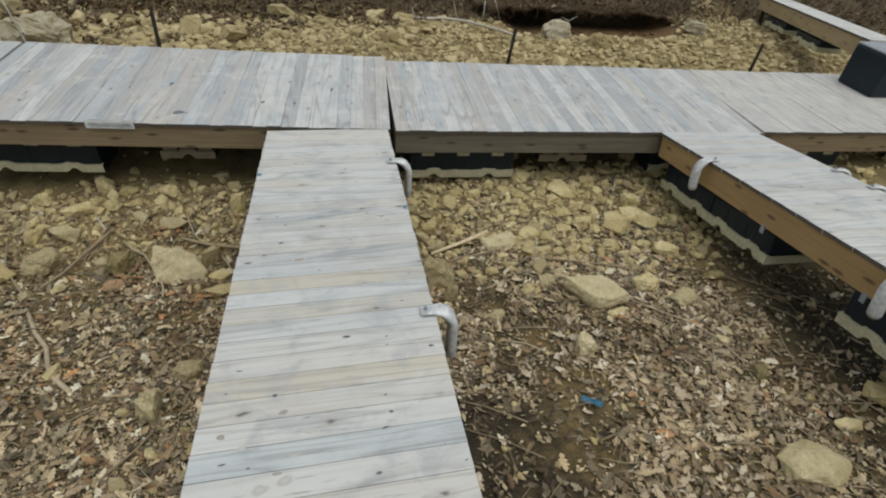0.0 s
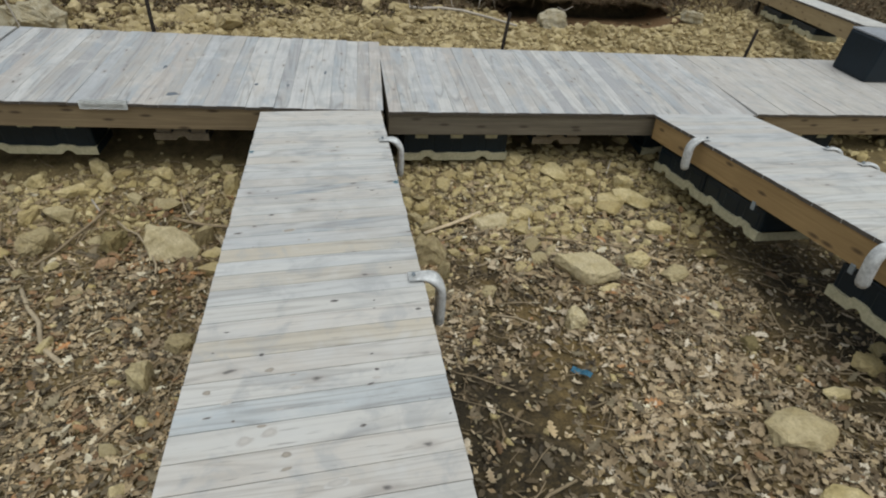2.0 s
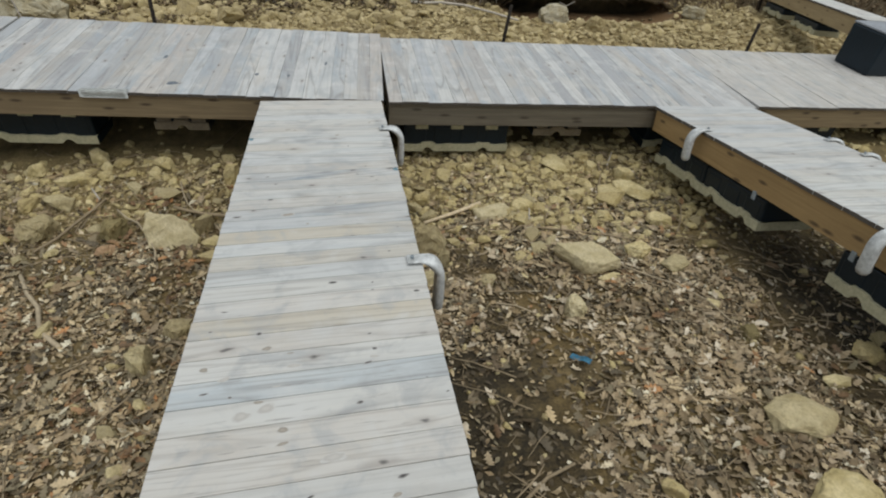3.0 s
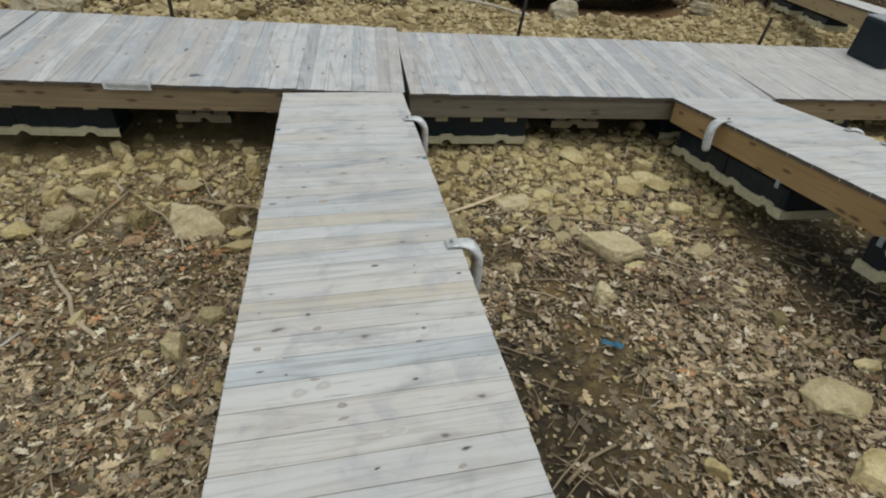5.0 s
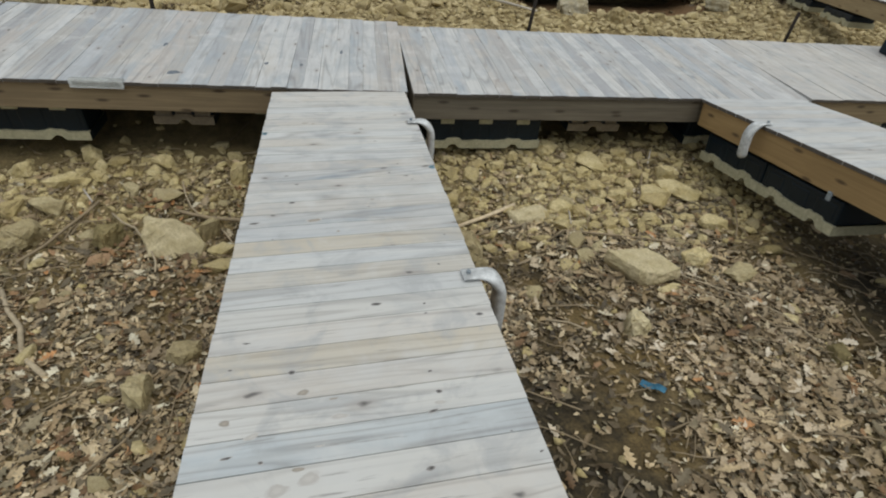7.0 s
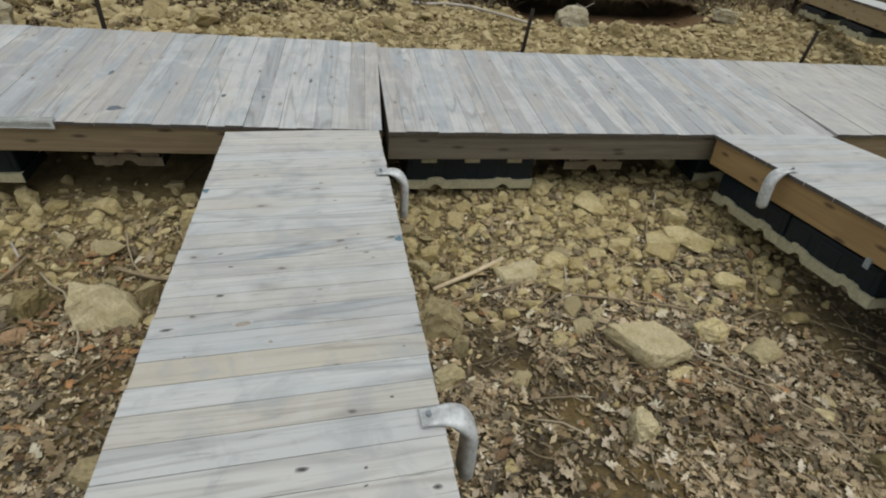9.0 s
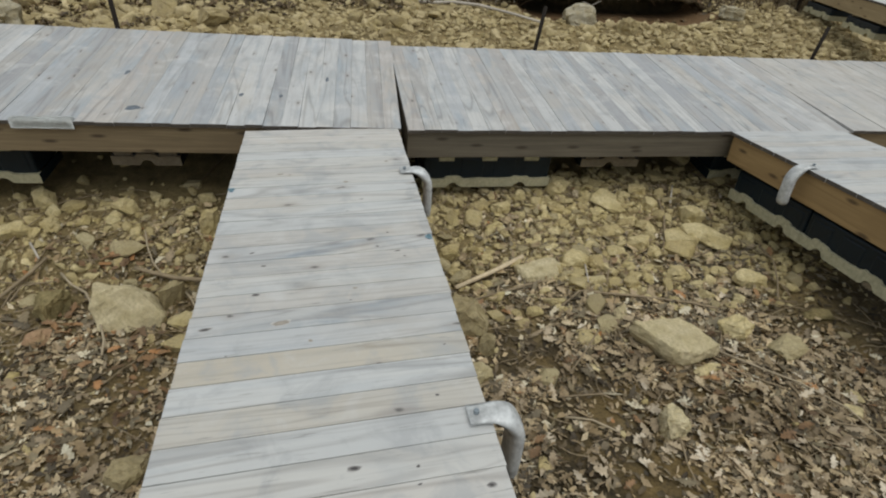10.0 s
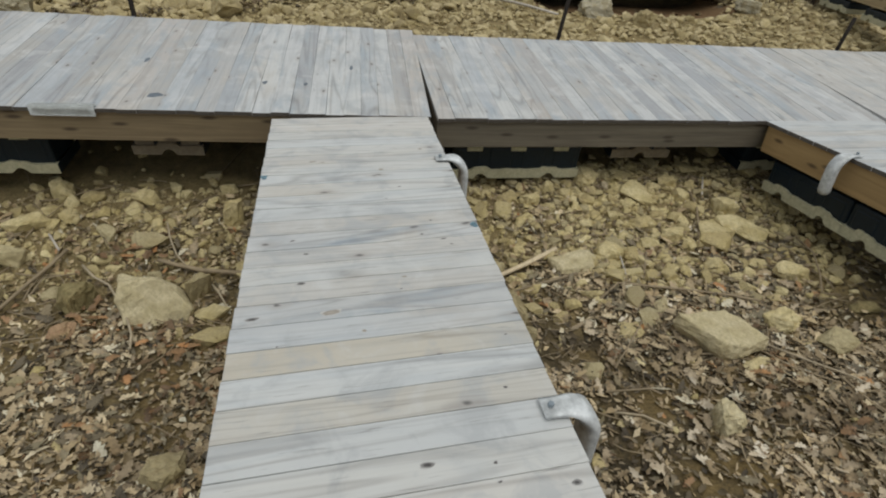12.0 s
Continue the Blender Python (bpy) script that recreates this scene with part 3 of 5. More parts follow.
# single boards of the walkway that stand out: browner, bluer and paler ones
ROSE_GREY, BLUE_GREY, PALE_GREY, DULL_GREY = (0.445, 0.42, 0.395, 0.8), (0.435, 0.452, 0.467, 0.9), (0.515, 0.52, 0.515, 0.55), (0.425, 0.42, 0.41, 0.9)
LEFT_TONES = {3: ROSE_GREY, 5: PALE_GREY, 8: DULL_GREY, 9: BLUE_GREY, 13: ROSE_GREY, 14: ROSE_GREY, 16: BLUE_GREY, 18: DULL_GREY, 21: PALE_GREY, 24: PALE_GREY, 25: PALE_GREY, 26: PALE_GREY,
              27: BLUE_GREY, 28: PALE_GREY, 30: ROSE_GREY}
MID_TONES = {0: ROSE_GREY, 1: DULL_GREY, 2: PALE_GREY, 3: BLUE_GREY, 4: PALE_GREY, 6: ROSE_GREY, 9: PALE_GREY, 12: DULL_GREY, 15: PALE_GREY, 19: PALE_GREY}
SEC_W = 1.965
left_m = frame_from((-4.295, 0.245, 0.775), (-0.035, 0.016, 0.733), (-4.195, 2.10, 1.02))
mid_m = frame_from((0.022, 0.012, 0.722), (4.322, -0.055, 0.690), (0.115, 1.95, 0.945))
right_m = frame_from((4.344, -0.050, 0.702), (7.0, -0.015, 0.668), (4.448, 1.85, 0.900))
far_left_m = frame_from((-8.58, 0.475, 0.817), (-4.302, 0.2465, 0.775), (-8.45, 2.33, 1.06))
for m, length, seed, fascia, label, floats in (
        (left_m, 4.265, 3, RAIL_MID, "weathered grey plank walkway section with brown fascia, on black floats",
         [(0.655, 0.39, 1.21, 0.38, 0.41), (2.17, 0.45, 0.52, 0.6, 0.19), (3.2, 1.25, 1.0, 0.8, 0.42)]),
        (mid_m, 4.30, 4, RAIL_OLD, "weathered grey plank walkway section with a greyed fascia, on black floats",
         [(0.78, 0.55, 1.2, 0.8, 0.38), (1.96, 0.45, 0.56, 0.6, 0.17), (3.60, 0.60, 0.95, 0.8, 0.35)]),
        (right_m, 4.30, 5, RAIL_MID, "paler plank walkway section carrying a black box",
         [(0.85, 0.55, 1.15, 0.8, 0.36), (3.3, 0.55, 1.15, 0.8, 0.36)]),
        (far_left_m, 4.25, 6, RAIL_NEW, "weathered grey plank walkway section continuing along the shore", [(0.9, 0.55, 1.1, 0.8, 0.33), (3.2, 0.55, 1.1, 0.8, 0.33)])):
    dock, job = main_section(m, length, SEC_W, seed, fascia, label, floats, CREAM if m is right_m else [tuple(0.82 * c + (0.105 if m is mid_m else 0.085) for c in tone) for tone in GREYED],
                              LEFT_TONES if m is left_m else MID_TONES if m is mid_m else None)
    decking.append(job)
    if m is left_m:
        left_dock = dock
    if m is right_m:
        right_dock = dock

FIN_W = 1.20
# board tones of the finger: colour and how stained
WHITE, ROSY, COOL, TAN = (0.545, 0.54, 0.515, 0.3), (0.545, 0.525, 0.49, 0.2), (0.52, 0.53, 0.525, 0.45), (0.51, 0.47, 0.395, 0.3)
TAN_PALE, BLUISH, BLUE_STAINED, BLUE_BOARD = (0.525, 0.502, 0.452, 0.3), (0.505, 0.52, 0.525, 0.6), (0.48, 0.485, 0.48, 0.9), (0.46, 0.505, 0.53, 0.25)
GREY_TAN = (0.505, 0.49, 0.46, 0.5)
TWIST = 0.48
mid_finger_m = Matrix.Translation((-1.262, 0.03, 0.7205)) @ Euler((0, radians(-0.55), 0)).to_matrix().to_4x4()
finger_dock, job = finger(mid_finger_m, 6.1, FIN_W, 7, "pale weathered plank finger dock with two bumper arms on its edge",
                          [(FIN_W / 2, -0.75, 1.1, 0.95, 0.40), (FIN_W / 2, -3.2, 1.1, 0.95, 0.40), (FIN_W / 2, -5.3, 1.1, 0.95, 0.40)],
                          [(1, -0.84), (1, -2.985), (1, -5.1)],
                          {0: ROSY, 1: ROSY, 2: WHITE, 3: COOL, 4: WHITE, 5: GREY_TAN, 6: WHITE, 7: COOL, 8: WHITE, 9: COOL, 10: COOL, 11: GREY_TAN, 12: BLUE_STAINED, 13: GREY_TAN,
                           14: WHITE, 15: GREY_TAN, 16: BLUE_STAINED, 17: BLUISH, 18: TAN, 19: COOL, 20: TAN_PALE, 21: COOL, 22: WHITE, 23: ROSY, 24: TAN, 25: ROSY, 26: WHITE,
                           27: BLUE_BOARD, 28: WHITE, 29: ROSY, 30: ROSY, 31: WHITE, 32: WHITE, 33: ROSY, 34: WHITE}, TWIST)
decking.append(job)
right_finger_m = frame_from((3.025, -0.05, 0.702), (4.235, -0.05, 0.700), (2.99, -0.05 + 1, 0.702 - 0.055))
right_finger, job = finger(right_finger_m, 6.1, 1.21, 8, "weathered plank finger dock with a brown side rail on black floats",
                           [(0.42, -0.58, 0.88, 0.68, 0.33), (0.42, -1.46, 0.86, 0.68, 0.33), (0.42, -3.30, 1.16, 0.68, 0.34), (0.42, -5.3, 1.1, 0.68, 0.32)],
                           [(-1, -0.90), (-1, -3.06), (1, -1.22), (1, -1.64)],
                           {0: COOL, 1: COOL, 2: GREY_TAN, 3: COOL, 4: GREY_TAN, 5: BLUISH, 6: COOL, 7: GREY_TAN, 8: COOL, 9: WHITE, 10: COOL, 11: GREY_TAN, 12: WHITE, 13: COOL}, 0.0, 0.235)
decking.append(job)
for y in (-1.80, -2.86):
    bm = box(bmesh.new(), 0.004, 0.011, y - 0.022, y + 0.022, -0.325, -0.250, 0.002)
    box(bm, 0.011, 0.075, y - 0.022, y + 0.022, -0.280, -0.273, 0.002)
    bracket = part("float_bracket", bm, BOLT, right_finger, "small dull galvanised angle bracket under the rail")
    bm = bmesh.new()
    bmesh.ops.create_cone(bm, segments=6, radius1=0.009, radius2=0.008, depth=0.008, cap_ends=True, matrix=pose(0.002, y, -0.262, 0, 90, 0))
    part("bolt", bm, BOLT, bracket)

# posts behind the walkway
for foot, top in (((-2.68, 2.15, 0.2), (-2.70, 2.12, 1.43)), ((1.71, 2.10, 0.2), (1.85, 2.10, 1.378)), ((5.53, 2.10, 0.15), (5.70, 2.10, 1.255))):
    foot, top = Vector(foot), Vector(top)
    foot.z = ground_z(foot.x, foot.y) - 0.05
    bm = tube(bmesh.new(), [Vector(), (top - foot) * 0.5, top - foot], [0.024, 0.024, 0.023], 10)
    post = thing("mooring_post", Matrix.Translation(foot), "thin black steel pipe post behind the walkway", "post", "mooring posts", data=mesh_of(bm, "mooring_post", PIPE, True))

# black box on the far section
bm = box(bmesh.new(), 0, 0.85, 0, 0.62, 0, 0.56, 0.03)
dock_box = thing("dock_box", right_m @ pose(2.456, 1.06, 0.001), "black plastic storage box standing on the plank walkway", "box")
part("body", bm, FLOAT, dock_box)
# lid paler than the body: light reflected off its top is put in the colour
part("lid", box(bmesh.new(), 0.004, 0.846, 0.004, 0.616, 0.561, 0.585, 0.008), plain("sky_sheen_grey_lid", (0.30, 0.32, 0.35), 0.6), dock_box, "grey lid with the sky's sheen in its colour")

# gangway to the shore
gang_m = frame_from((7.44, 2.04, 1.37), (8.38, 1.71, 1.37), (9.09, 6.77, 1.37))
gang, job = finger(gang_m @ Matrix.Translation((0, 5.0, 0)), 5.0, 0.48, 9, "narrow plank gangway with a brown side rail leading to the bank",
                   [(0.24, -1.2, 1.1, 0.38, 0.24), (0.24, -2.9, 1.1, 0.38, 0.24)], [], None, 0.0, 0.25,
                   rail_wood("pale_tan_rail", (0.46, 0.36, 0.21), (0.33, 0.25, 0.14), (0.16, 0.11, 0.06)))
decking.append(job)
for x, y in ((0.07, -0.25), (0.41, -0.25), (0.07, -4.75), (0.41, -4.75)):
    foot = gang.matrix_basis @ Vector((x, y, 0))
    part("leg", tube(bmesh.new(), [(x, y, -0.06), (x, y, ground_z(foot.x, foot.y) - foot.z - 0.06)], 0.04, 10), PIPE, gang, "black steel leg")

# ---- stones ----
def rock_bmesh(seed, sx, sy, sz, points=16, bevel=0.06, rough=0.0):
    """An angular stone: the hull of random points on a squashed ball, its edges worn."""
    rng = random.Random(seed)
    bm = bmesh.new()
    for _ in range(points):
        v = Vector((rng.gauss(0, 1), rng.gauss(0, 1), rng.gauss(0, 1))).normalized() * rng.uniform(0.88, 1.0)
        v.z = max(-0.75, min(0.72, v.z * 1.15))
        v.x, v.y = max(-0.85, min(0.85, v.x)), max(-0.85, min(0.85, v.y))
        bm.verts.new((v.x * sx / 1.7, v.y * sy / 1.7, v.z * sz / 1.47))
    hull = bmesh.ops.convex_hull(bm, input=bm.verts)
    bmesh.ops.delete(bm, geom=list({g for g in hull["geom_interior"] + hull["geom_unused"] if isinstance(g, bmesh.types.BMVert)}), context="VERTS")
    bmesh.ops.dissolve_limit(bm, angle_limit=radians(14), verts=bm.verts, edges=bm.edges)
    if bevel:
        bmesh.ops.bevel(bm, geom=list(bm.edges), offset=bevel * min(sx, sy, sz), segments=2, affect="EDGES", profile=0.6, clamp_overlap=True)
    if rough:
        bmesh.ops.triangulate(bm, faces=bm.faces)
        bmesh.ops.subdivide_edges(bm, edges=bm.edges, cuts=3, use_grid_fill=True)
        k = 6.0 / max(sx, sy)
        for v in bm.verts:
            n = Vector(v.co).normalized()
            v.co += n * rough * min(sx, sy, sz) * (noise.noise(v.co * k + Vector((seed, 0, 0))) + 0.6 * noise.noise(v.co * k * 2.7 + Vector((0, seed, 0))) + 0.3 * noise.noise(v.co * k * 7 + Vector((0, 0, seed))))
    return bm


def rock(x, y, sx, sy, sz, turn, seed, label="tan angular sandstone rock on the lake bed", material=None, sink=0.25, tilt=0.0, points=16, roll=0.0):
    z = ground_z(x, y) + sz / 2 - sz * sink
    me = mesh_of(rock_bmesh(seed, sx, sy, sz, points, 0.06, 0.10), "rock", material or STONE)
    return thing("rock", pose(x, y, z, tilt, tilt * 0.4 + roll, turn), label, "rock", "rocks on the lake bed", data=me)


def hewn(place, outline, thick, under, seed, label, material=None):
    """A broken stone with one flat face: its outline, thickness and how far the underside draws in."""
    rng = random.Random(seed)
    bm = bmesh.new()
    for x, y in outline:
        bm.verts.new((x, y, 0.0))
        bm.verts.new((x * 1.04 + rng.uniform(-0.015, 0.015), y * 1.04 + rng.uniform(-0.015, 0.015), -thick * rng.uniform(0.35, 0.55)))
        bm.verts.new((x * under, y * under, -thick * rng.uniform(0.85, 1.05)))
    bmesh.ops.convex_hull(bm, input=bm.verts)
    bmesh.ops.dissolve_limit(bm, angle_limit=radians(8), verts=bm.verts, edges=bm.edges)
    bmesh.ops.bevel(bm, geom=list(bm.edges), offset=0.012, segments=2, affect="EDGES", profile=0.6, clamp_overlap=True)
    bmesh.ops.triangulate(bm, faces=bm.faces)
    bmesh.ops.subdivide_edges(bm, edges=bm.edges, cuts=4, use_grid_fill=True)
    bm.normal_update()
    shift = Vector((seed, 0, 0))
    moves = [(v, v.normal * (0.016 * noise.noise(v.co * 9 + shift) + 0.008 * noise.noise(v.co * 26 + shift) + 0.004 * noise.noise(v.co * 60 + shift))) for v in bm.verts]
    for v, d in moves:
        v.co += d
    return thing("rock", place, label, "rock", "rocks on the lake bed", data=mesh_of(bm, "rock", material or STONE))


hewn(pose(1.60, -1.88, 0.010, 3, 3, 0), [(-0.25, 0.14), (0.09, 0.16), (0.17, 0.10), (0.25, -0.11), (0.06, -0.18), (-0.10, -0.14), (-0.18, 0.02)], 0.19, 0.74, 3, "large tan sandstone slab with a flat top lying on leaves", PALE_STONE)
hewn(pose(0.98, -0.88, -0.085, 3, -4, 0), [(-0.19, 0.05), (0.13, 0.09), (0.19, 0.0), (0.12, -0.11), (-0.13, -0.13)], 0.12, 0.85, 5, "flat tan stone beside a pale stick", PALE_STONE)
rock(2.13, -1.80, 0.24, 0.22, 0.19, 30, 12, "rounded tan stone beside the slab")
rock(2.37, -2.02, 0.27, 0.22, 0.15, 10, 13, "rough grey-tan stone among leaves", STONE_GREY)
rock(1.25, -2.47, 0.19, 0.18, 0.20, 25, 14, "upright blocky yellow-tan stone among leaves", PALE_STONE)
rock(2.23, -3.76, 0.52, 0.31, 0.16, 5, 62, "large muddy yellow-tan rock half sunk in the leaf litter", MUDDY_STONE, sink=0.40, points=30, roll=5)
hewn(pose(-2.02, -1.08, -0.115, 58, 0, 4), [(-0.19, 0.17), (0.03, 0.155), (0.14, 0.07), (0.235, -0.07), (0.20, -0.15), (0.03, -0.19), (-0.18, -0.13), (-0.215, 0.03)], 0.24, 0.9, 8, "large pale tan boulder among dead leaves", PALE_STONE)
rock(-1.78, -0.86, 0.19, 0.14, 0.24, 40, 17, "upright wedge of tan stone beside the boulder", STONE_GREY)
rock(-1.68, -1.08, 0.26, 0.18, 0.10, -25, 18, "flat tan stone beside the boulder")
rock(-3.23, -0.78, 0.36, 0.30, 0.24, 10, 19, "grey stone half sunk in leaves", STONE_GREY)
rock(-2.57, -0.88, 0.28, 0.24, 0.22, 70, 20, "dull olive-brown mossy stone half sunk in leaves", MOSSY)
rock(0.24, -1.46, 0.36, 0.34, 0.34, 60, 21, "rounded tan stone under the finger's edge", STONE_GREY, points=26)
rock(0.35, -1.70, 0.16, 0.12, 0.20, 70, 331, "upright tan stone beside the finger dock", STONE_GREY)
rock(0.21, -1.93, 0.24, 0.18, 0.15, 20, 332, "olive-brown stone beside the finger dock", STONE_GREY, sink=0.4)
rock(0.20, -0.71, 0.18, 0.13, 0.12, -30, 333, "olive-brown stone beside the finger dock", STONE_GREY)
rock(0.33, -0.93, 0.19, 0.15, 0.13, 35, 334, "olive-tan stone beside the pale stick", STONE_GREY)
rock(0.71, -0.01, 0.18, 0.13, 0.11, 10, 335)
rock(0.51, 0.09, 0.14, 0.10, 0.09, 40, 336)
rock(1.32, -0.80, 0.27, 0.22, 0.16, 30, 23)
rock(1.97, -0.02, 0.36, 0.30, 0.10, -20, 24, "flat pale slab tilted against the gravel", tilt=22)
rock(1.82, -0.42, 0.24, 0.18, 0.10, 15, 25)
rock(2.63, -1.26, 0.32, 0.22, 0.14, -15, 26)
rock(2.62, -0.62, 0.46, 0.30, 0.16, -40, 27, "long tan stone near the finger dock")
rock(2.30, -0.78, 0.30, 0.24, 0.15, 20, 28)
rock(-1.70, -2.31, 0.22, 0.20, 0.16, 15, 29, "tan stone in leaf litter", STONE_GREY)
rock(-1.87, -2.63, 0.22, 0.20, 0.22, -30, 30, "pointed olive-tan stone in leaf litter", STONE_GREY)
rock(0.30, -0.55, 0.24, 0.20, 0.14, 0, 31)
rock(-3.64, 0.28, 0.29, 0.20, 0.18, -20, 32, roll=-18)
rock(-3.20, 0.06, 0.36, 0.20, 0.15, 5, 33)
rock(-3.06, 0.46, 0.30, 0.20, 0.16, -60, 34, tilt=20)
rock(-2.38, 0.28, 0.22, 0.20, 0.16, 15, 71)
rock(-2.80, 0.36, 0.20, 0.14, 0.10, 0, 72)
rock(-2.92, 0.14, 0.22, 0.14, 0.12, -50, 73)
rock(-2.25, -0.22, 0.30, 0.20, 0.12, -10, 74, material=STONE_GREY)
rock(-3.23, -0.32, 0.34, 0.24, 0.16, 5, 75, material=STONE_GREY)
rock(-3.48, -0.30, 0.22, 0.20, 0.15, 35, 76)
rock(-3.56, -0.89, 0.24, 0.22, 0.18, 35, 77)
rock(-2.54, -1.19, 0.19, 0.14, 0.11, 15, 78, "salmon-coloured stone among leaves", RED_STONE)
rock(-1.62, -1.36, 0.30, 0.18, 0.09, 12, 79, "flat olive-tan stone at the finger's edge")
rock(2.42, -0.60, 0.40, 0.30, 0.14, 10, 80, "broad flat tan stone on the stones")
rock(1.54, 0.20, 0.30, 0.26, 0.20, 10, 81)
rock(-1.62, -0.07, 0.18, 0.14, 0.26, 20, 35, sink=0.15)
rock(3.18, -3.27, 0.26, 0.20, 0.14, 0, 36, "ochre stone in the leaf litter")
rock(3.47, -3.12, 0.18, 0.15, 0.10, 20, 82)
rock(2.74, -3.48, 0.24, 0.10, 0.07, -4, 83, "long flat tan stone beside the pale rock")
rock(2.49, -2.91, 0.20, 0.17, 0.09, 30, 84, "olive-grey stone sunk in leaves", MOSSY)
rock(2.03, -4.30, 0.40, 0.30, 0.13, 15, 85, "broad pale tan stone in the leaf litter", points=24)
rock(1.14, -4.12, 0.13, 0.15, 0.12, 0, 86, "small pale tan stone in the leaf litter")
rock(1.72, -2.10, 0.24, 0.10, 0.08, 5, 87, "thin flat stone before the slab")
for k, (x, y, size, turn) in enumerate(((0.88, -0.05, 0.20, 20), (0.84, -0.40, 0.13, 70), (2.00, -0.61, 0.23, 10), (2.66, -0.31, 0.27, -40), (2.08, -0.71, 0.12, 0),
                                        (1.92, -0.92, 0.15, 50), (1.68, -1.13, 0.16, 15), (1.51, -0.83, 0.18, 80), (2.12, -1.04, 0.18, 30), (1.40, -0.11, 0.16, 5),
                                        (1.25, 0.02, 0.15, 60), (2.32, 0.12, 0.20, -20), (2.36, -0.08, 0.19, 35), (2.72, 0.10, 0.15, 0), (1.09, 0.12, 0.17, 15))):
    rock(x, y, size, size * 0.78, size * 0.6, turn, 300 + k, "tan broken stone in the heap before the walkway")
rock(1.42, -1.49, 0.17, 0.13, 0.11, 30, 321, "grey-tan stone behind the slab", STONE_GREY, sink=0.4)
rock(2.89, -1.72, 0.24, 0.16, 0.10, 10, 322, "ochre stone sunk in wet mud", MOSSY, sink=0.4)
rock(1.09, -1.67, 0.22, 0.18, 0.12, 60, 323, "ochre-brown stone sunk in leaves", STONE, sink=0.55)
# shore rocks
rock(3.60, 5.06, 0.60, 0.45, 0.40, 10, 53, "large pale grey rock at the foot of the bank", GREY_BOULDER, points=24)
rock(6.85, 5.55, 0.50, 0.40, 0.34, -20, 52, "grey rock at the foot of the bank", GREY_BOULDER, sink=0.3)
rock(-4.88, 4.05, 0.95, 0.70, 0.62, 8, 54, "long pale grey boulder on the stony shore", GREY_BOULDER, points=26)
rock(-5.9, 5.4, 0.7, 0.5, 0.4, 40, 44, "grey boulder on the stony shore", STONE_GREY)
rock(-1.5, 5.95, 0.65, 0.35, 0.28, -25, 45, "tan slab on the stony shore", SHORE_STONE)
rock(0.25, 5.9, 0.42, 0.34, 0.26, 10, 46, "tan rock on the stony shore", SHORE_STONE)
rock(0.75, 5.75, 0.45, 0.3, 0.24, 10, 47, "tan rock on the stony shore", SHORE_STONE)
rock(-2.9, 4.9, 0.40, 0.34, 0.28, 40, 48, "tan rock on the stony shore", SHORE_STONE)
rock(-2.2, 4.5, 0.45, 0.35, 0.3, 0, 49, "tan rock on the stony shore", SHORE_STONE)
rock(4.3, 4.6, 0.34, 0.3, 0.3, 0, 50, "tan rock on the stony shore", SHORE_STONE)


# ---- scattered cover, joined by kind ----
def variant_arrays(bm):
    bmesh.ops.triangulate(bm, faces=bm.faces)
    bm.verts.index_update()
    v = np.array([tuple(p.co) for p in bm.verts], dtype=np.float32)
    f = np.array([[p.index for p in face.verts] for face in bm.faces], dtype=np.int32)
    bm.free()
    return v, f


def joined(name, pieces, material, label, category, kind="stuff"):
    """One mesh from (verts, faces) arrays."""
    vs, fs, base = [], [], 0
    for v, f in pieces:
        vs.append(v)
        fs.append(f + base)
        base += len(v)
    v, f = np.concatenate(vs), np.concatenate(fs)
    me = bpy.data.meshes.new(name)
    me.vertices.add(len(v))
    me.vertices.foreach_set("co", v.astype(np.float32).ravel())
    me.loops.add(f.size)
    me.loops.foreach_set("vertex_index", f.astype(np.int32).ravel())
    me.polygons.add(len(f))
    me.polygons.foreach_set("loop_start", np.arange(0, f.size, 3, dtype=np.int32))
    me.update(calc_edges=True)
    me.materials.append(material)
    return thing(name, Matrix.Identity(4), label, category, kind=kind, data=me)


def turned(v, rx, ry, rz, scale, at):
    m = np.array(Euler((rx, ry, rz)).to_matrix(), dtype=np.float32)
    return (v * np.asarray(scale, dtype=np.float32)) @ m.T + np.asarray(at, dtype=np.float32)


BIG_SPOTS = [(o.location.x, o.location.y, max(o.dimensions.x, o.dimensions.y) * 0.42) for o in scene.objects if o.name.startswith("rock")]


def free_spot(x, y, r):
    return all((x - a) ** 2 + (y - b) ** 2 > (c + r * 0.4) ** 2 for a, b, c in BIG_SPOTS)


stone_shapes = [rock_bmesh(100 + k, 1.0, 0.62 + 0.05 * (k % 6), 0.42 + 0.05 * (k % 4), 13 + k % 5, 0.045) for k in range(14)]
stone_arrays = [variant_arrays(bm.copy()) for bm in stone_shapes]
stone_meshes = [[mesh_of(bm.copy(), "stone", mat) for bm in stone_shapes] for mat in (STONE, STONE_GREY)]
chip_arrays = [variant_arrays(rock_bmesh(200 + k, 1.0, 0.75, 0.55, 8, 0)) for k in range(10)]


def stone_density(x, y):
    """How thickly stones lie: heaps before the walkway, fewer among the leaves."""
    if x > 0:
        heap = smooth_step(-1.8, -0.5, y) * (1.0 - 0.6 * smooth_step(2.9, 3.5, x) * (1 - smooth_step(4.0, 4.4, x)))
    else:
        heap = 0.5 * smooth_step(-0.95, -0.1, y) * (1 - 0.5 * smooth_step(-0.1, 0.35, y))
    heap *= 0.45 + 0.55 * smooth_step(-0.3, 0.3, noise.noise((x * 0.9, y * 0.9, 9)))
    heap *= 1 - 0.95 * smooth_step(0.3, 0.75, y)
    return 0.012 + 0.95 * heap


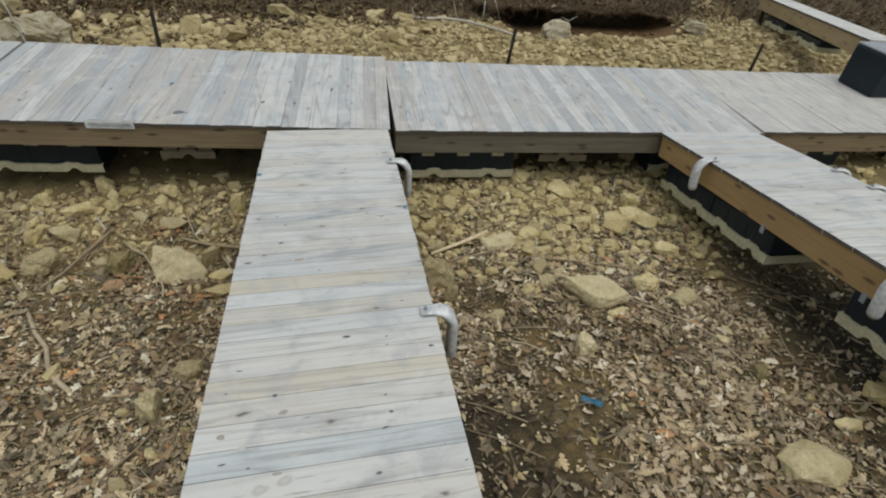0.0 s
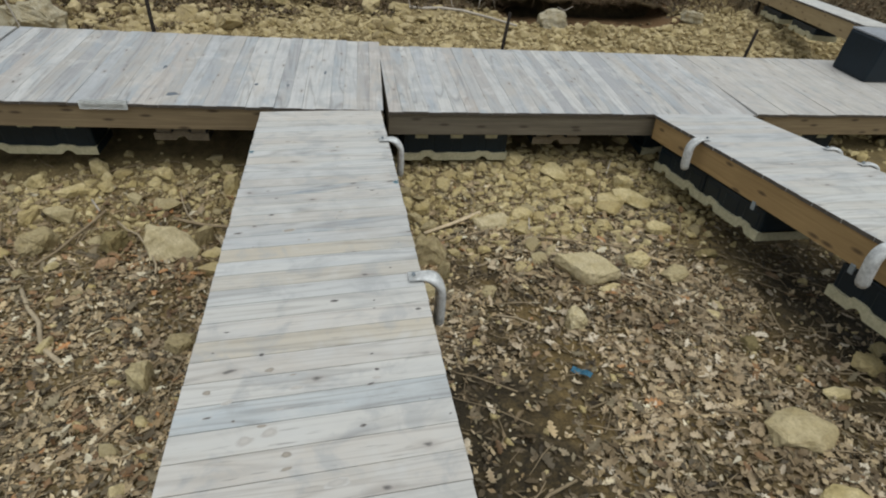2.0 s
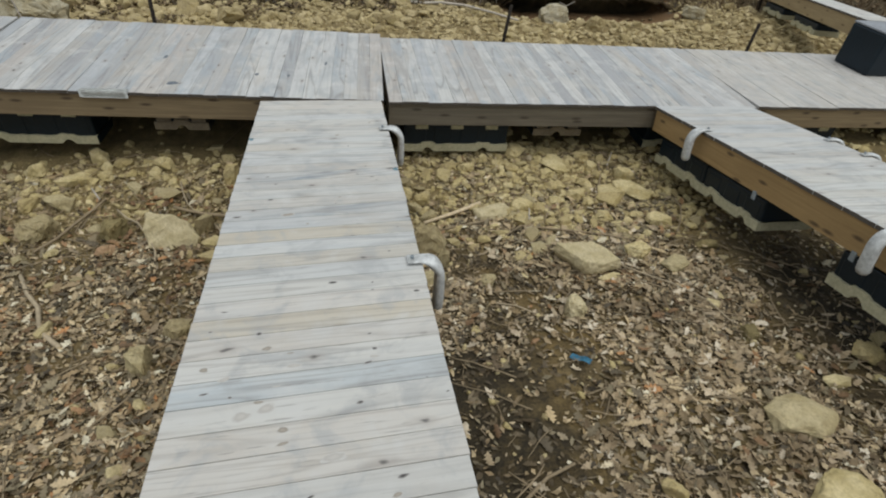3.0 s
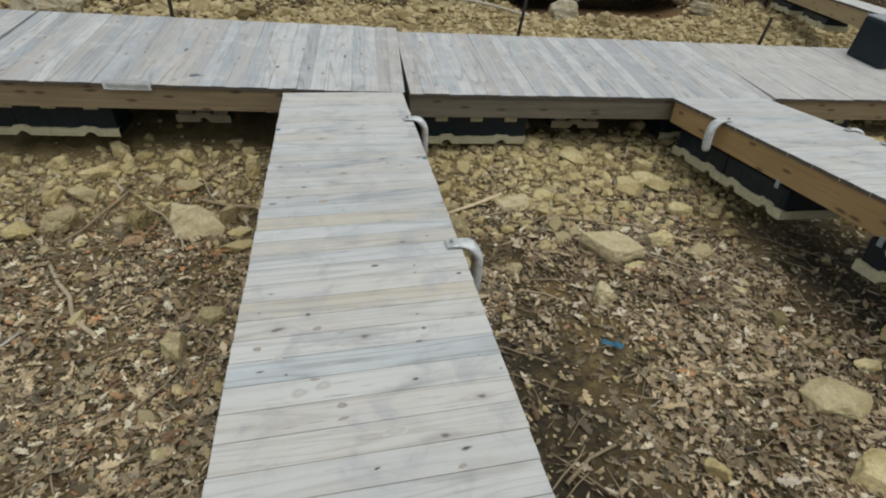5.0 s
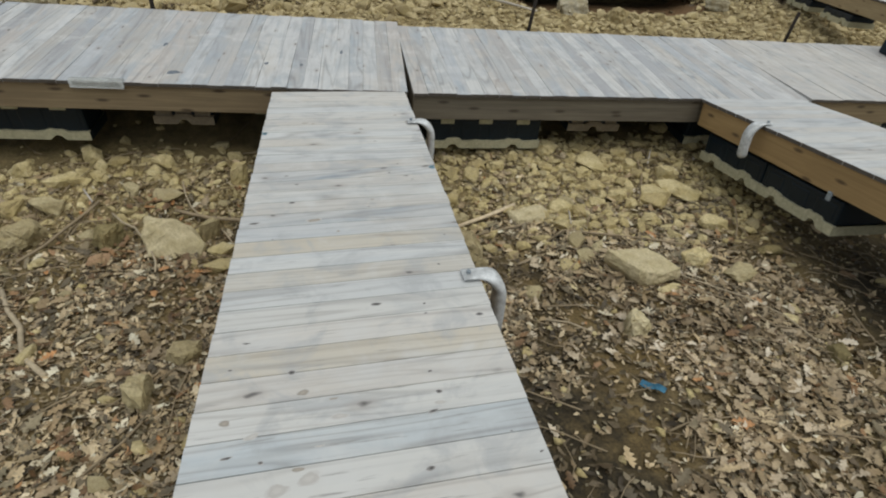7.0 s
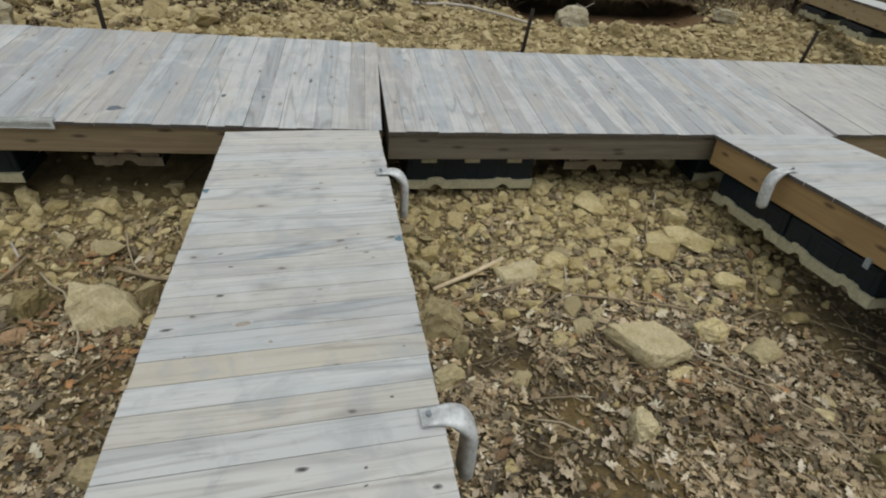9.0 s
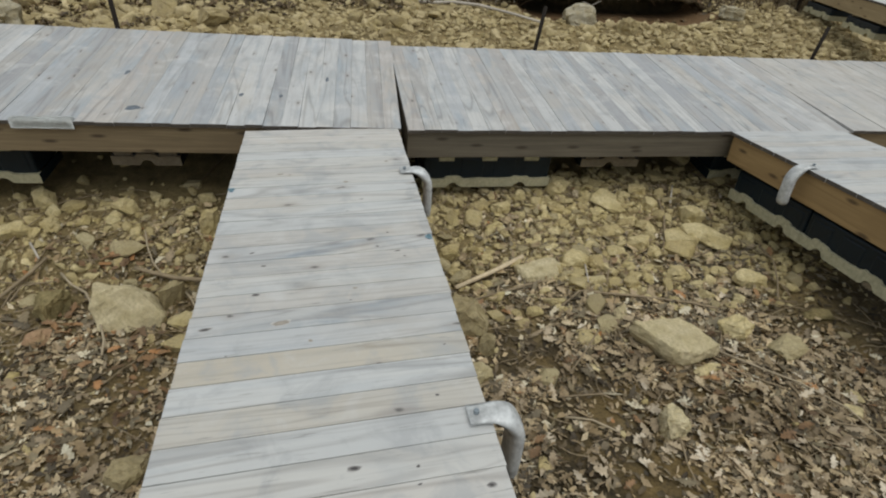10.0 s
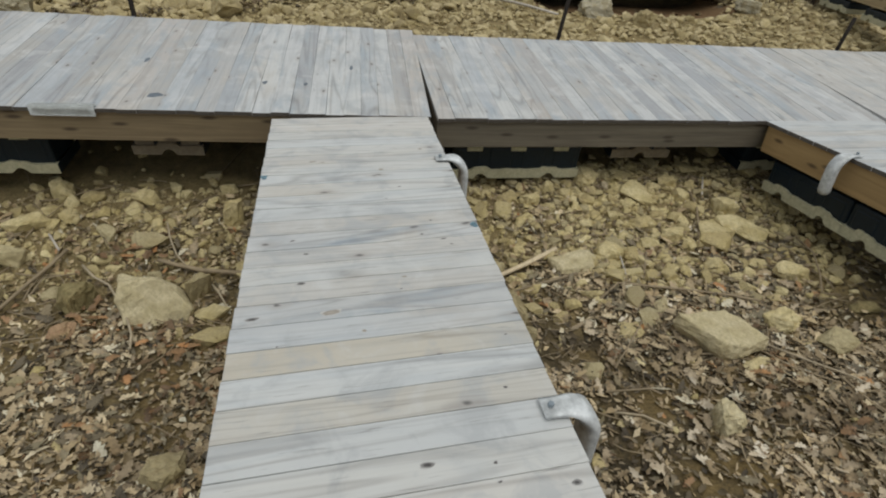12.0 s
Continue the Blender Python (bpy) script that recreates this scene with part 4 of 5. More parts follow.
def scatter_stones():
    rng = random.Random(21)
    placed = 0
    rest, far, gravel = [], [], []
    tries = 0
    # singly built stones between the docks
    while placed < 300 and tries < 20000:
        tries += 1
        x, y = rng.uniform(-4.4, 3.3), rng.uniform(-3.2, 0.75)
        if rng.random() > stone_density(x, y) or -1.1 < x < -0.2 or (x > 0 and y < -2.0):
            continue
        s = min(0.24, max(0.07, rng.lognormvariate(math.log(0.125), 0.34)))
        if not free_spot(x, y, s):
            continue
        BIG_SPOTS.append((x, y, s * 0.36))
        z = ground_z(x, y) + s * 0.5 * 0.45 * rng.uniform(0.35, 0.75)
        grey = 0 if rng.random() < 0.72 else 1
        m = Matrix.LocRotScale((x, y, z), Euler((rng.uniform(-0.35, 0.35), rng.uniform(-0.35, 0.35), rng.uniform(0, 6.3))),
                               (s, s * rng.uniform(0.8, 1.15), s * rng.uniform(0.75, 1.2)))
        part("stone", rng.choice(stone_meshes[grey]), None, ground, m=m)
        placed += 1
    # stones too many to part, in the same heaps
    more, n = [], 0
    while n < 2000:
        x, y = rng.uniform(-5.0, 5.6), rng.uniform(-3.6, 1.9)
        if rng.random() > stone_density(x, y):
            continue
        n += 1
        s = min(0.15, max(0.035, rng.lognormvariate(math.log(0.080), 0.36)))
        v, f = rng.choice(stone_arrays)
        more.append((turned(v, rng.uniform(-0.5, 0.5), rng.uniform(-0.5, 0.5), rng.uniform(0, 6.3), (s, s * rng.uniform(0.8, 1.1), s * rng.uniform(0.8, 1.2)),
                            (x, y, ground_z(x, y) + s * rng.uniform(0.02, 0.2))), f))
    for _ in range(650):
        x, y = rng.uniform(4.2, 7.6), rng.uniform(-2.4, 1.2)
        s = min(0.2, max(0.04, rng.lognormvariate(math.log(0.085), 0.4)))
        v, f = rng.choice(stone_arrays)
        more.append((turned(v, rng.uniform(-0.5, 0.5), rng.uniform(-0.5, 0.5), rng.uniform(0, 6.3), (s, s, s), (x, y, ground_z(x, y) + s * rng.uniform(0.02, 0.2))), f))
    joined("small_stones", more, STONE, "small tan stones heaped before the walkway", "stones")
    # pebbles in the same heaps, and thin elsewhere
    n = 0
    while n < 3600:
        x, y = rng.uniform(-5.2, 5.6), rng.uniform(-4.6, 1.4)
        if rng.random() > stone_density(x, y) ** 1.3 + (0.04 if y < 0.3 else 0.0):
            continue
        n += 1
        s = rng.lognormvariate(math.log(0.038), 0.45)
        v, f = rng.choice(chip_arrays)
        rest.append((turned(v, rng.uniform(-0.5, 0.5), rng.uniform(-0.5, 0.5), rng.uniform(0, 6.3), (s, s, s), (x, y, ground_z(x, y) + s * 0.12)), f))
    for _ in range(4600):
        x, y = rng.uniform(-4.6, 3.6), rng.uniform(-0.7, 0.45)
        if -1.25 < x < 0.0 and rng.random() < 0.6:
            continue
        s = rng.lognormvariate(math.log(0.036), 0.4)
        v, f = rng.choice(chip_arrays)
        gravel.append((turned(v, rng.uniform(-0.5, 0.5), rng.uniform(-0.5, 0.5), rng.uniform(0, 6.3), (s, s, s), (x, y, ground_z(x, y) + s * 0.12)), f))
    joined("gravel", gravel, SHORE_STONE, "dull ochre gravel at the walkway's foot", "gravel")
    joined("pebbles", rest, STONE, "tan pebbles and chips of stone on the mud", "pebbles")
    # the stony shore behind the walkway
    n = 0
    while n < 7500:
        x = rng.uniform(-8.0, 11.0)
        y = 2.6 + (3.9 + far_shore(x)) * rng.random() ** 0.8
        if not free_spot(x, y, 0.1):
            continue
        fade = 1 - smooth_step(5.5, 6.5, y - far_shore(x) + 0.35 * math.sin(x * 1.3)) * 0.95
        if x < 1.2:
            fade *= 1 - 0.75 * smooth_step(4.6, 5.5, y - 0.7 * smooth_step(-3.2, -1.0, x) + 0.3 * noise.noise((x, y, 12)))
        if rng.random() > fade or (undercut(x) > 0.4 and y > 5.45):
            continue
        n += 1
        s = min(0.34, max(0.04, rng.lognormvariate(math.log(0.085 if x > -2 else 0.115), 0.45)))
        v, f = rng.choice(stone_arrays)
        far.append((turned(v, rng.uniform(-0.5, 0.5), rng.uniform(-0.5, 0.5), rng.uniform(0, 6.3), (s, s * rng.uniform(0.8, 1.1), s * rng.uniform(0.8, 1.2)),
                           (x, y, ground_z(x, y) + s * rng.uniform(0.0, 0.22))), f))
    joined("shore_stones", far, SHORE_STONE, "bank of tan broken stones along the shore", "stones")


scatter_stones()


def leaf_shape(kind, curl, fold, seed=0):
    """A dead leaf, one long, lying along x: lobed like oak, or a plain oval."""
    if kind == "oak":
        half = [(0.02, 0.03), (0.14, 0.10), (0.20, 0.22), (0.29, 0.12), (0.40, 0.31), (0.52, 0.15), (0.63, 0.28), (0.74, 0.13), (0.86, 0.17), (1.0, 0.02)]
    else:
        half = [(0.02, 0.02), (0.25, 0.22), (0.62, 0.22), (1.0, 0.01)]
    rng = random.Random(seed)
    torn = 0.45 if kind == "oval" else 0.2
    spine = [(x, 0.0) for x, _ in half]
    vs, fs = [], []
    for side in (-1, 1):
        for x, y in half:
            vs.append((x - 0.5 + rng.uniform(-0.2, 0.2) * torn * 0.5, side * y * (1 + rng.uniform(-1.3, 1.0) * torn)))
    for x, _ in spine:
        vs.append((x - 0.5, 0.0))
    k = len(half)
    for i in range(k - 1):
        fs += [(2 * k + i, i, i + 1), (2 * k + i, i + 1, 2 * k + i + 1), (k + i, 2 * k + i, k + i + 1), (k + i + 1, 2 * k + i, 2 * k + i + 1)]
    out = [(x, y, fold * abs(y) + curl * (x * x) + 0.35 * curl * y * x) for x, y in vs]
    return np.array(out, dtype=np.float32), np.array(fs, dtype=np.int32)


leaf_arrays = [leaf_shape("oak", c, f, k) for k, (c, f) in enumerate(((0.25, 0.3), (-0.2, 0.5), (0.45, -0.3), (0.1, 0.15), (-0.4, 0.2)))] + \
              [leaf_shape("oval", 0.6 * math.sin(k * 1.7), 0.3 + 0.4 * math.sin(k * 2.3), 20 + k) for k in range(12)]


def leaf_density(x, y):
    d = (0.30 if x < 0 else 0.12) + 0.70 * smooth_step(0.4, 1.9, -y)
    d *= 1 - smooth_step(0.0, 0.5, y)
    thin = 0.36 if x < -0.6 else 0.10 + 0.22 * smooth_step(0.7, 1.3, x)
    d *= thin + (1 - thin) * smooth_step(-0.28, 0.22, noise.noise((x * 1.5, y * 1.5, 4)) + 0.6 * noise.noise((x * 4, y * 4, 14)))
    if -0.2 < x < 1.6 and y < -2.2:
        bare = 0.96 * smooth_step(2.2, 3.1, -y) * (1 - smooth_step(4.8, 5.8, -y))
        d *= 1 - bare + bare * smooth_step(0.5, 1.7, x + 0.55 * noise.noise((x * 1.6, y * 1.6, 7)) + 0.4 * noise.noise((x * 5, y * 5, 9)))
    if x < -1.2:
        d *= 0.58
    if x > 2.2 and y > -4.4:
        d *= 1.0 - 0.93 * smooth_step(2.45, 2.95, x + 0.3 * noise.noise((x * 2, y * 2, 8)))
    return d


def bank_top(x, y):
    """The bank's surface, with the sod lip over the hollow."""
    z = ground_z(x, y)
    if undercut(x) > 0.3 and y > 5.95:
        z = max(z, 1.04 - 0.42 * smooth_step(6.1, 7.1, x) + 0.12 * smooth_step(5.95, 6.5, y) + 0.2 * max(0.0, y - 6.6))
    return z


def scatter_leaves():
    rng = random.Random(33)
    pale, faded, rust, shore = [], [], [], []
    n = 0
    while n < 64000:
        x, y = rng.uniform(-9.0, 9.5), rng.uniform(-10.0, 0.5)
        out = max(0.0, -4.6 - x, x - 5.2) * 0.9 + max(0.0, -4.8 - y) * 0.7
        if rng.random() > leaf_density(x, y) * math.exp(-out):
            continue
        n += 1
        if rng.random() < (0.40 if x > 1.6 and y < -0.8 else 0.54 if x > 0.3 and y < -0.8 else 0.40 if x < -0.6 else 0.0):
            continue
        big = rng.random() < (0.42 if x > 0.3 else 0.28)
        s = rng.uniform(0.065, 0.125) if big else rng.uniform(0.026, 0.066)
        v, f = rng.choice(leaf_arrays[:5] if big or rng.random() < 0.2 else leaf_arrays[5:])
        cluster = noise.noise((x * 1.1, y * 1.1, 15)) + (0.30 if x < -1.2 and -2.6 < y < -0.4 else -0.18)
        tilt = 0.3 if big else 0.5
        place = turned(v, rng.gauss(0, tilt), rng.gauss(0, tilt), rng.uniform(0, 6.3), (s, s * rng.uniform(0.7, 1.2), s), (x, y, ground_z(x, y) + rng.uniform(0.006, 0.042)))
        if rng.random() < 0.05 + 0.45 * max(0.0, cluster):
            rust.append((place, f))
        else:
            (faded if x > -0.6 and rng.random() < 0.25 + 0.5 * smooth_step(1.7, 2.7, -y) else pale).append((place, f))
    # drifts of fresher leaves round the big stone beside the finger
    for cx, cy, wide, count in ((-2.33, -0.36, 0.13, 18), (-1.97, -1.38, 0.20, 15), (-1.86, -1.62, 0.16, 8), (-2.50, -0.98, 0.10, 7), (-2.75, -1.55, 0.30, 6)):
        for _ in range(count):
            x, y, s = rng.gauss(cx, wide), rng.gauss(cy, wide * 0.7), rng.uniform(0.05, 0.115)
            v, f = rng.choice(leaf_arrays[:8])
            rust.append((turned(v, rng.gauss(0, 0.25), rng.gauss(0, 0.25), rng.uniform(0, 6.3), (s, s, s), (x, y, ground_z(x, y) + rng.uniform(0.03, 0.05))), f))
    muddy = []
    for _ in range(15000):
        x, y = rng.uniform(-4.6, 4.2), rng.uniform(-5.4, -0.6)
        if rng.random() > (0.9 if -0.1 < x < 1.6 else 0.5) or noise.noise((x * 2.4, y * 2.4, 41)) < -0.25:
            continue
        s = rng.uniform(0.03, 0.095)
        v, f = rng.choice(leaf_arrays)
        muddy.append((turned(v, rng.gauss(0, 0.2), rng.gauss(0, 0.2), rng.uniform(0, 6.3), (s, s * rng.uniform(0.6, 1.1), s * 0.6), (x, y, ground_z(x, y) + rng.uniform(0.002, 0.014))), f))
    joined("sodden_leaves", muddy, leaf_material("sodden_brown_leaves", (0.0, (0.045, 0.033, 0.018)), (0.45, (0.105, 0.078, 0.042)), (0.8, (0.165, 0.125, 0.072)), (1.0, (0.27, 0.225, 0.15))),
           "sodden dark brown leaves pressed into the mud", "leaves")
    for _ in range(13000):
        x = rng.uniform(-9, 14)
        y = (4.9 if x < -1.2 else 5.9 + far_shore(x)) + 6.5 * rng.random() ** 1.2
        s = rng.uniform(0.07, 0.16)
        v, f = rng.choice(leaf_arrays)
        place = turned(v, rng.gauss(0, 0.35), rng.gauss(0, 0.35), rng.uniform(0, 6.3), (s, s, s), (x, y, bank_top(x, y) + rng.uniform(0.0, 0.05)))
        shore.append((place, f))
    for _ in range(7000):
        x, y = rng.uniform(-9, 1.2), 3.9 + 2.4 * rng.random()
        if noise.noise((x * 1.3, y * 1.3, 31)) < 0.5 * (4.7 + 0.9 * smooth_step(-3.2, -1.0, x) - y):
            continue
        s = rng.uniform(0.05, 0.12)
        v, f = rng.choice(leaf_arrays[5:])
        shore.append((turned(v, rng.gauss(0, 0.4), rng.gauss(0, 0.4), rng.uniform(0, 6.3), (s, s, s), (x, y, ground_z(x, y) + rng.uniform(0.03, 0.09))), f))
    joined("leaf_litter", pale, LEAVES, "dead tan and grey-brown oak leaves covering the lake bed", "leaves")
    joined("faded_leaves", faded, FADED_LEAVES, "faded grey-tan oak leaves on dark mud", "leaves")
    joined("rust_leaves", rust, RUST_LEAVES, "fresher rust-brown leaves in the litter", "leaves")
    joined("bank_leaves", shore, leaf_material("bank_leaf_mould", (0.0, (0.045, 0.034, 0.019)), (0.4, (0.102, 0.073, 0.037)), (0.75, (0.178, 0.125, 0.062)), (0.93, (0.25, 0.185, 0.105)), (1.0, (0.36, 0.29, 0.18)), patches=(0.150, 0.100, 0.044)),
           "brown leaf mould on the bank", "leaves")


scatter_leaves()


def scatter_crumbs(count):
    """Broken bits of leaf that fill the litter between whole leaves: one bent four-cornered flake each."""
    rng = np.random.default_rng(17)
    pick = random.Random(18)
    spots = []
    while len(spots) < count:
        x, y = pick.uniform(-5.0, 5.4), pick.uniform(-5.6, 0.4)
        if pick.random() < (0.008 + 0.87 * leaf_density(x, y)) * (0.48 if x < -1.2 else 0.5 if x > 0.3 and y < -0.6 else 1.0):
            spots.append((x, y, ground_z(x, y) + pick.uniform(0.004, 0.022)))
    at = np.array(spots, dtype=np.float32)
    size = rng.uniform(0.008, 0.028, (count, 1))
    turn = rng.uniform(0, 2 * np.pi, (count, 1)) + np.array([[0.0, 1.3, 3.0, 4.6]]) + rng.uniform(-0.3, 0.3, (count, 4))
    reach = size * rng.uniform(0.55, 1.0, (count, 4)) * np.array([[1.5, 0.8, 1.5, 0.8]])
    dx, dy = reach * np.cos(turn), reach * np.sin(turn)
    dz = dx * rng.normal(0, 0.4, (count, 1)) + dy * rng.normal(0, 0.4, (count, 1)) + size * rng.uniform(-0.2, 0.3, (count, 4))
    v = (at[:, None, :] + np.stack([dx, dy, dz], axis=2)).reshape(-1, 3)
    first = np.arange(count)[:, None] * 4
    f = np.concatenate([first + np.array([[0, 1, 2]]), first + np.array([[0, 2, 3]])])
    joined("leaf_crumbs", [(v, f)], LEAVES, "crumbled bits of dead leaf in the litter", "leaves")


scatter_crumbs(70000)


def wander(rng, start, way, length, bend, steps=6):
    pts, d = [Vector(start)], Vector(way).normalized()
    for _ in range(steps):
        d = (d + Vector((rng.gauss(0, bend), rng.gauss(0, bend), rng.gauss(0, bend * 0.4)))).normalized()
        pts.append(pts[-1] + d * length / steps)
    return pts


def twig_arrays(pts, r0, r1, sides=4):
    n = len(pts)
    return variant_arrays(tube(bmesh.new(), pts, [r0 + (r1 - r0) * i / (n - 1) for i in range(n)], sides))


def scatter_twigs():
    rng = random.Random(5)
    low, brush, grey, roots = [], [], [], []
    for k in range(1200):
        x, y = rng.uniform(-4.8, 5.4), rng.uniform(-5.0, 0.6)
        l = rng.uniform(0.08, 0.36) if k % 6 else rng.uniform(0.35, 0.75)
        a = rng.uniform(0, 6.3)
        pts = wander(rng, (x, y, 0), (math.cos(a), math.sin(a), 0), l, 0.16, 5)
        for p in pts:
            p.z = ground_z(p.x, p.y) + 0.028 + rng.uniform(0, 0.012)
        r = rng.uniform(0.0022, 0.0055) * (1.4 if l > 0.35 else 1.0)
        low.append(twig_arrays(pts, r, r * 0.6))
    joined("twigs", low, TWIG, "thin fallen twigs among the leaves and stones", "twigs")
    for k in range(8200):
        x, y = rng.uniform(-9, 14), 6.0 + 6.0 * rng.random() ** 1.25
        if far_shore(x) > 0.3 and y < 6.0 + far_shore(x) and k % 3:
            continue
        if undercut(x) > 0.3:
            y = max(y, 6.1)
        l = rng.uniform(0.15, 0.6) if k % 9 else rng.uniform(0.6, 1.6)
        base = bank_top(x, y)
        spread = 1.1 if k % 3 else 0.35
        pts = wander(rng, (x, y, base - 0.03), (rng.gauss(0, spread), rng.gauss(-0.2, spread * 0.8), 1), l, 0.32, 4)
        r = rng.uniform(0.0035, 0.008) * (1.5 if l > 0.6 else 1.0)
        (brush if k % 5 else grey).append(twig_arrays(pts, r, r * 0.4, 3))
    joined("grey_brush", grey, plain("grey_dead_stems", (0.33, 0.28, 0.195), 0.85), "grey dead stems and canes on the bank", "brush")
    joined("bank_brush", brush, BRUSH, "tangle of dry brown brush stems on the bank", "brush")
    for _ in range(420):
        x = rng.uniform(2.4, 6.9)
        y = 5.95 + 0.18 * math.sin(x * 2.3) + rng.uniform(-0.12, 0.15)
        pts = wander(rng, (x, y, 1.06 + rng.uniform(-0.06, 0.12)), (rng.gauss(0, 0.6), -0.4, rng.uniform(-1.0, 0.3)), rng.uniform(0.08, 0.26), 0.35, 5)
        r = rng.uniform(0.003, 0.009)
        roots.append(twig_arrays(pts, r, r * 0.4, 3))
    joined("hanging_roots", roots, BRUSH, "roots and stems hanging over the undercut bank", "roots")


scatter_twigs()


def overhang():
    """The sod lip that hangs over the hollow in the bank."""
    bm = bmesh.new()
    nx, ny = 90, 12
    top, low = [], []
    for i in range(nx + 1):
        x = 2.3 + 4.9 * i / nx
        ends = smooth_step(2.3, 2.9, x) * (1 - smooth_step(6.5, 7.2, x))
        front = 6.0 + 0.16 * noise.noise((x * 1.6, 0, 2)) + 0.08 * noise.noise((x * 5, 0, 4)) + 0.35 * (1 - ends)
        rt, rl = [], []
        for j in range(ny + 1):
            y = front + (7.7 - front) * j / ny
            bump = 0.07 * noise.noise((x * 2.2, y * 2.2, 6)) + 0.035 * noise.noise((x * 7, y * 7, 6))
            z = 1.03 - 0.42 * smooth_step(6.1, 7.1, x) + 0.14 * smooth_step(0, 4, j) + 0.2 * max(0.0, y - 6.6) + bump
            rt.append(bm.verts.new((x, y, z)))
            rl.append(bm.verts.new((x, y, z - (0.10 + 0.05 * noise.noise((x * 4, y * 4, 1))) * (0.6 + 0.4 * smooth_step(0, 2, j)) - 0.06 * (1 - ends))))
        top.append(rt)
        low.append(rl)
    for i in range(nx):
        for j in range(ny):
            bm.faces.new((top[i][j], top[i + 1][j], top[i + 1][j + 1], top[i][j + 1]))
            bm.faces.new((low[i][j], low[i][j + 1], low[i + 1][j + 1], low[i + 1][j]))
        bm.faces.new((top[i + 1][0], top[i][0], low[i][0], low[i + 1][0]))
    bmesh.ops.recalc_face_normals(bm, faces=bm.faces)
    thing("sod_overhang", Matrix.Identity(4), "dark overhanging lip of sod and roots on the bank", "bank", kind="structure",
          data=mesh_of(bm, "sod_overhang", plain("dark_sod", (0.070, 0.050, 0.026), 0.95, (0.35, 1.7), 25, bump=0.8), True))
    # the clay floor of the hollow
    bm = bmesh.new()
    rows = []
    for i in range(61):
        x = 2.7 + 4.0 * i / 60
        line = []
        for k in range(9):
            y = 5.52 + 0.95 * k / 8 + 0.06 * noise.noise((x * 3, k, 1))
            line.append(bm.verts.new((x, y, ground_z(x, y) + 0.022 + 0.02 * noise.noise((x * 6, y * 6, 2)))))
        rows.append(line)
    for a, b in zip(rows, rows[1:]):
        for k in range(8):
            bm.faces.new((a[k], b[k], b[k + 1], a[k + 1]))
    thing("clay_floor", Matrix.Identity(4), "bare orange clay floor of the undercut bank", "bank", kind="structure", data=mesh_of(bm, "clay_floor", CLAY, True))


overhang()


# ---- sticks and driftwood ----
def stick(name, pts, r0, r1, material, label, category="stick", lift=0.0, sides=7, twigs=()):
    pts = [Vector(p) for p in pts]
    o = pts[0].copy()
    n = len(pts)
    bm = tube(bmesh.new(), [p - o for p in pts], [r0 + (r1 - r0) * i / (n - 1) for i in range(n)], sides)
    root = thing(name, Matrix.Translation(o), label, category, data=mesh_of(bm, name, material, True))
    for line, r in twigs:
        part("side_twig", tube(bmesh.new(), [Vector(p) - o for p in line], [r * (1 - 0.6 * i / (len(line) - 1)) for i in range(len(line))], 5), material, root)
    return root


def on_ground(lift, *places):
    return [(x, y, ground_z(x, y) + lift) for x, y in places]


stick("split_stick", on_ground(0.05, (0.90, -0.715), (0.60, -0.87), (0.27, -1.03)), 0.021, 0.017, PALE_WOOD, "pale split stick without bark lying on stones")
stick("fallen_stick", on_ground(0.04, (0.95, -1.05), (0.62, -1.14), (0.30, -1.20)), 0.012, 0.008, TWIG, "brown stick lying on stones")
stick("fallen_stick", on_ground(0.06, (-2.14, -0.46), (-2.00, -0.54), (-1.81, -0.63), (-1.51, -0.71), (-1.36, -0.75)), 0.015, 0.019, TWIG, "grey-brown stick reaching under the finger dock")
stick("fallen_stick", on_ground(0.03, (-3.07, -1.50), (-2.93, -1.74), (-2.79, -1.91), (-2.72, -2.09), (-2.64, -2.21), (-2.47, -2.38)), 0.017, 0.019, VINE, "crooked grey stick on dead leaves")
stick("bent_vine", on_ground(0.07, (-2.65, -0.47), (-2.53, -0.62), (-2.40, -0.73), (-2.30, -0.90), (-2.19, -1.10), (-2.10, -1.31), (-2.07, -1.45)), 0.010, 0.007, VINE, "tan bent vine arching beside the boulder")
stick("fallen_stick", on_ground(0.06, (-3.10, -1.18), (-3.02, -0.93), (-2.95, -0.63), (-2.86, -0.44), (-2.80, -0.30)), 0.012, 0.014, TWIG, "straight brown stick lying over dead leaves and stones")
stick("fallen_stick", on_ground(0.05, (-2.89, -0.75), (-2.88, -0.57), (-2.66, -0.53)), 0.007, 0.005, TWIG, "thin brown twig forking across the leaves")
stick("fallen_stick", on_ground(0.05, (-2.15, -0.04), (-2.10, -0.22), (-2.02, -0.41), (-1.93, -0.55)), 0.008, 0.006, VINE, "pale thin stick on stones behind the boulder")
stick("fallen_stick", on_ground(0.06, (-1.74, -0.75), (-1.65, -0.90), (-1.57, -1.08)), 0.009, 0.006, VINE, "pale bent twig beside the boulder")
stick("fallen_stick", on_ground(0.05, (-3.70, -0.37), (-3.60, -0.68), (-3.49, -0.87), (-3.37, -1.03), (-3.20, -1.26)), 0.008, 0.010, TWIG, "curved thin stick on dead leaves")
stick("fallen_stick", on_ground(0.05, (-2.98, -0.11), (-2.86, -0.29)), 0.010, 0.008, DRIFT, "short pale stick on stones")
stick("fallen_stick", on_ground(0.04, (-3.10, -2.53), (-3.03, -2.41), (-2.97, -2.30)), 0.010, 0.012, DRIFT, "short pale stick on dead leaves")
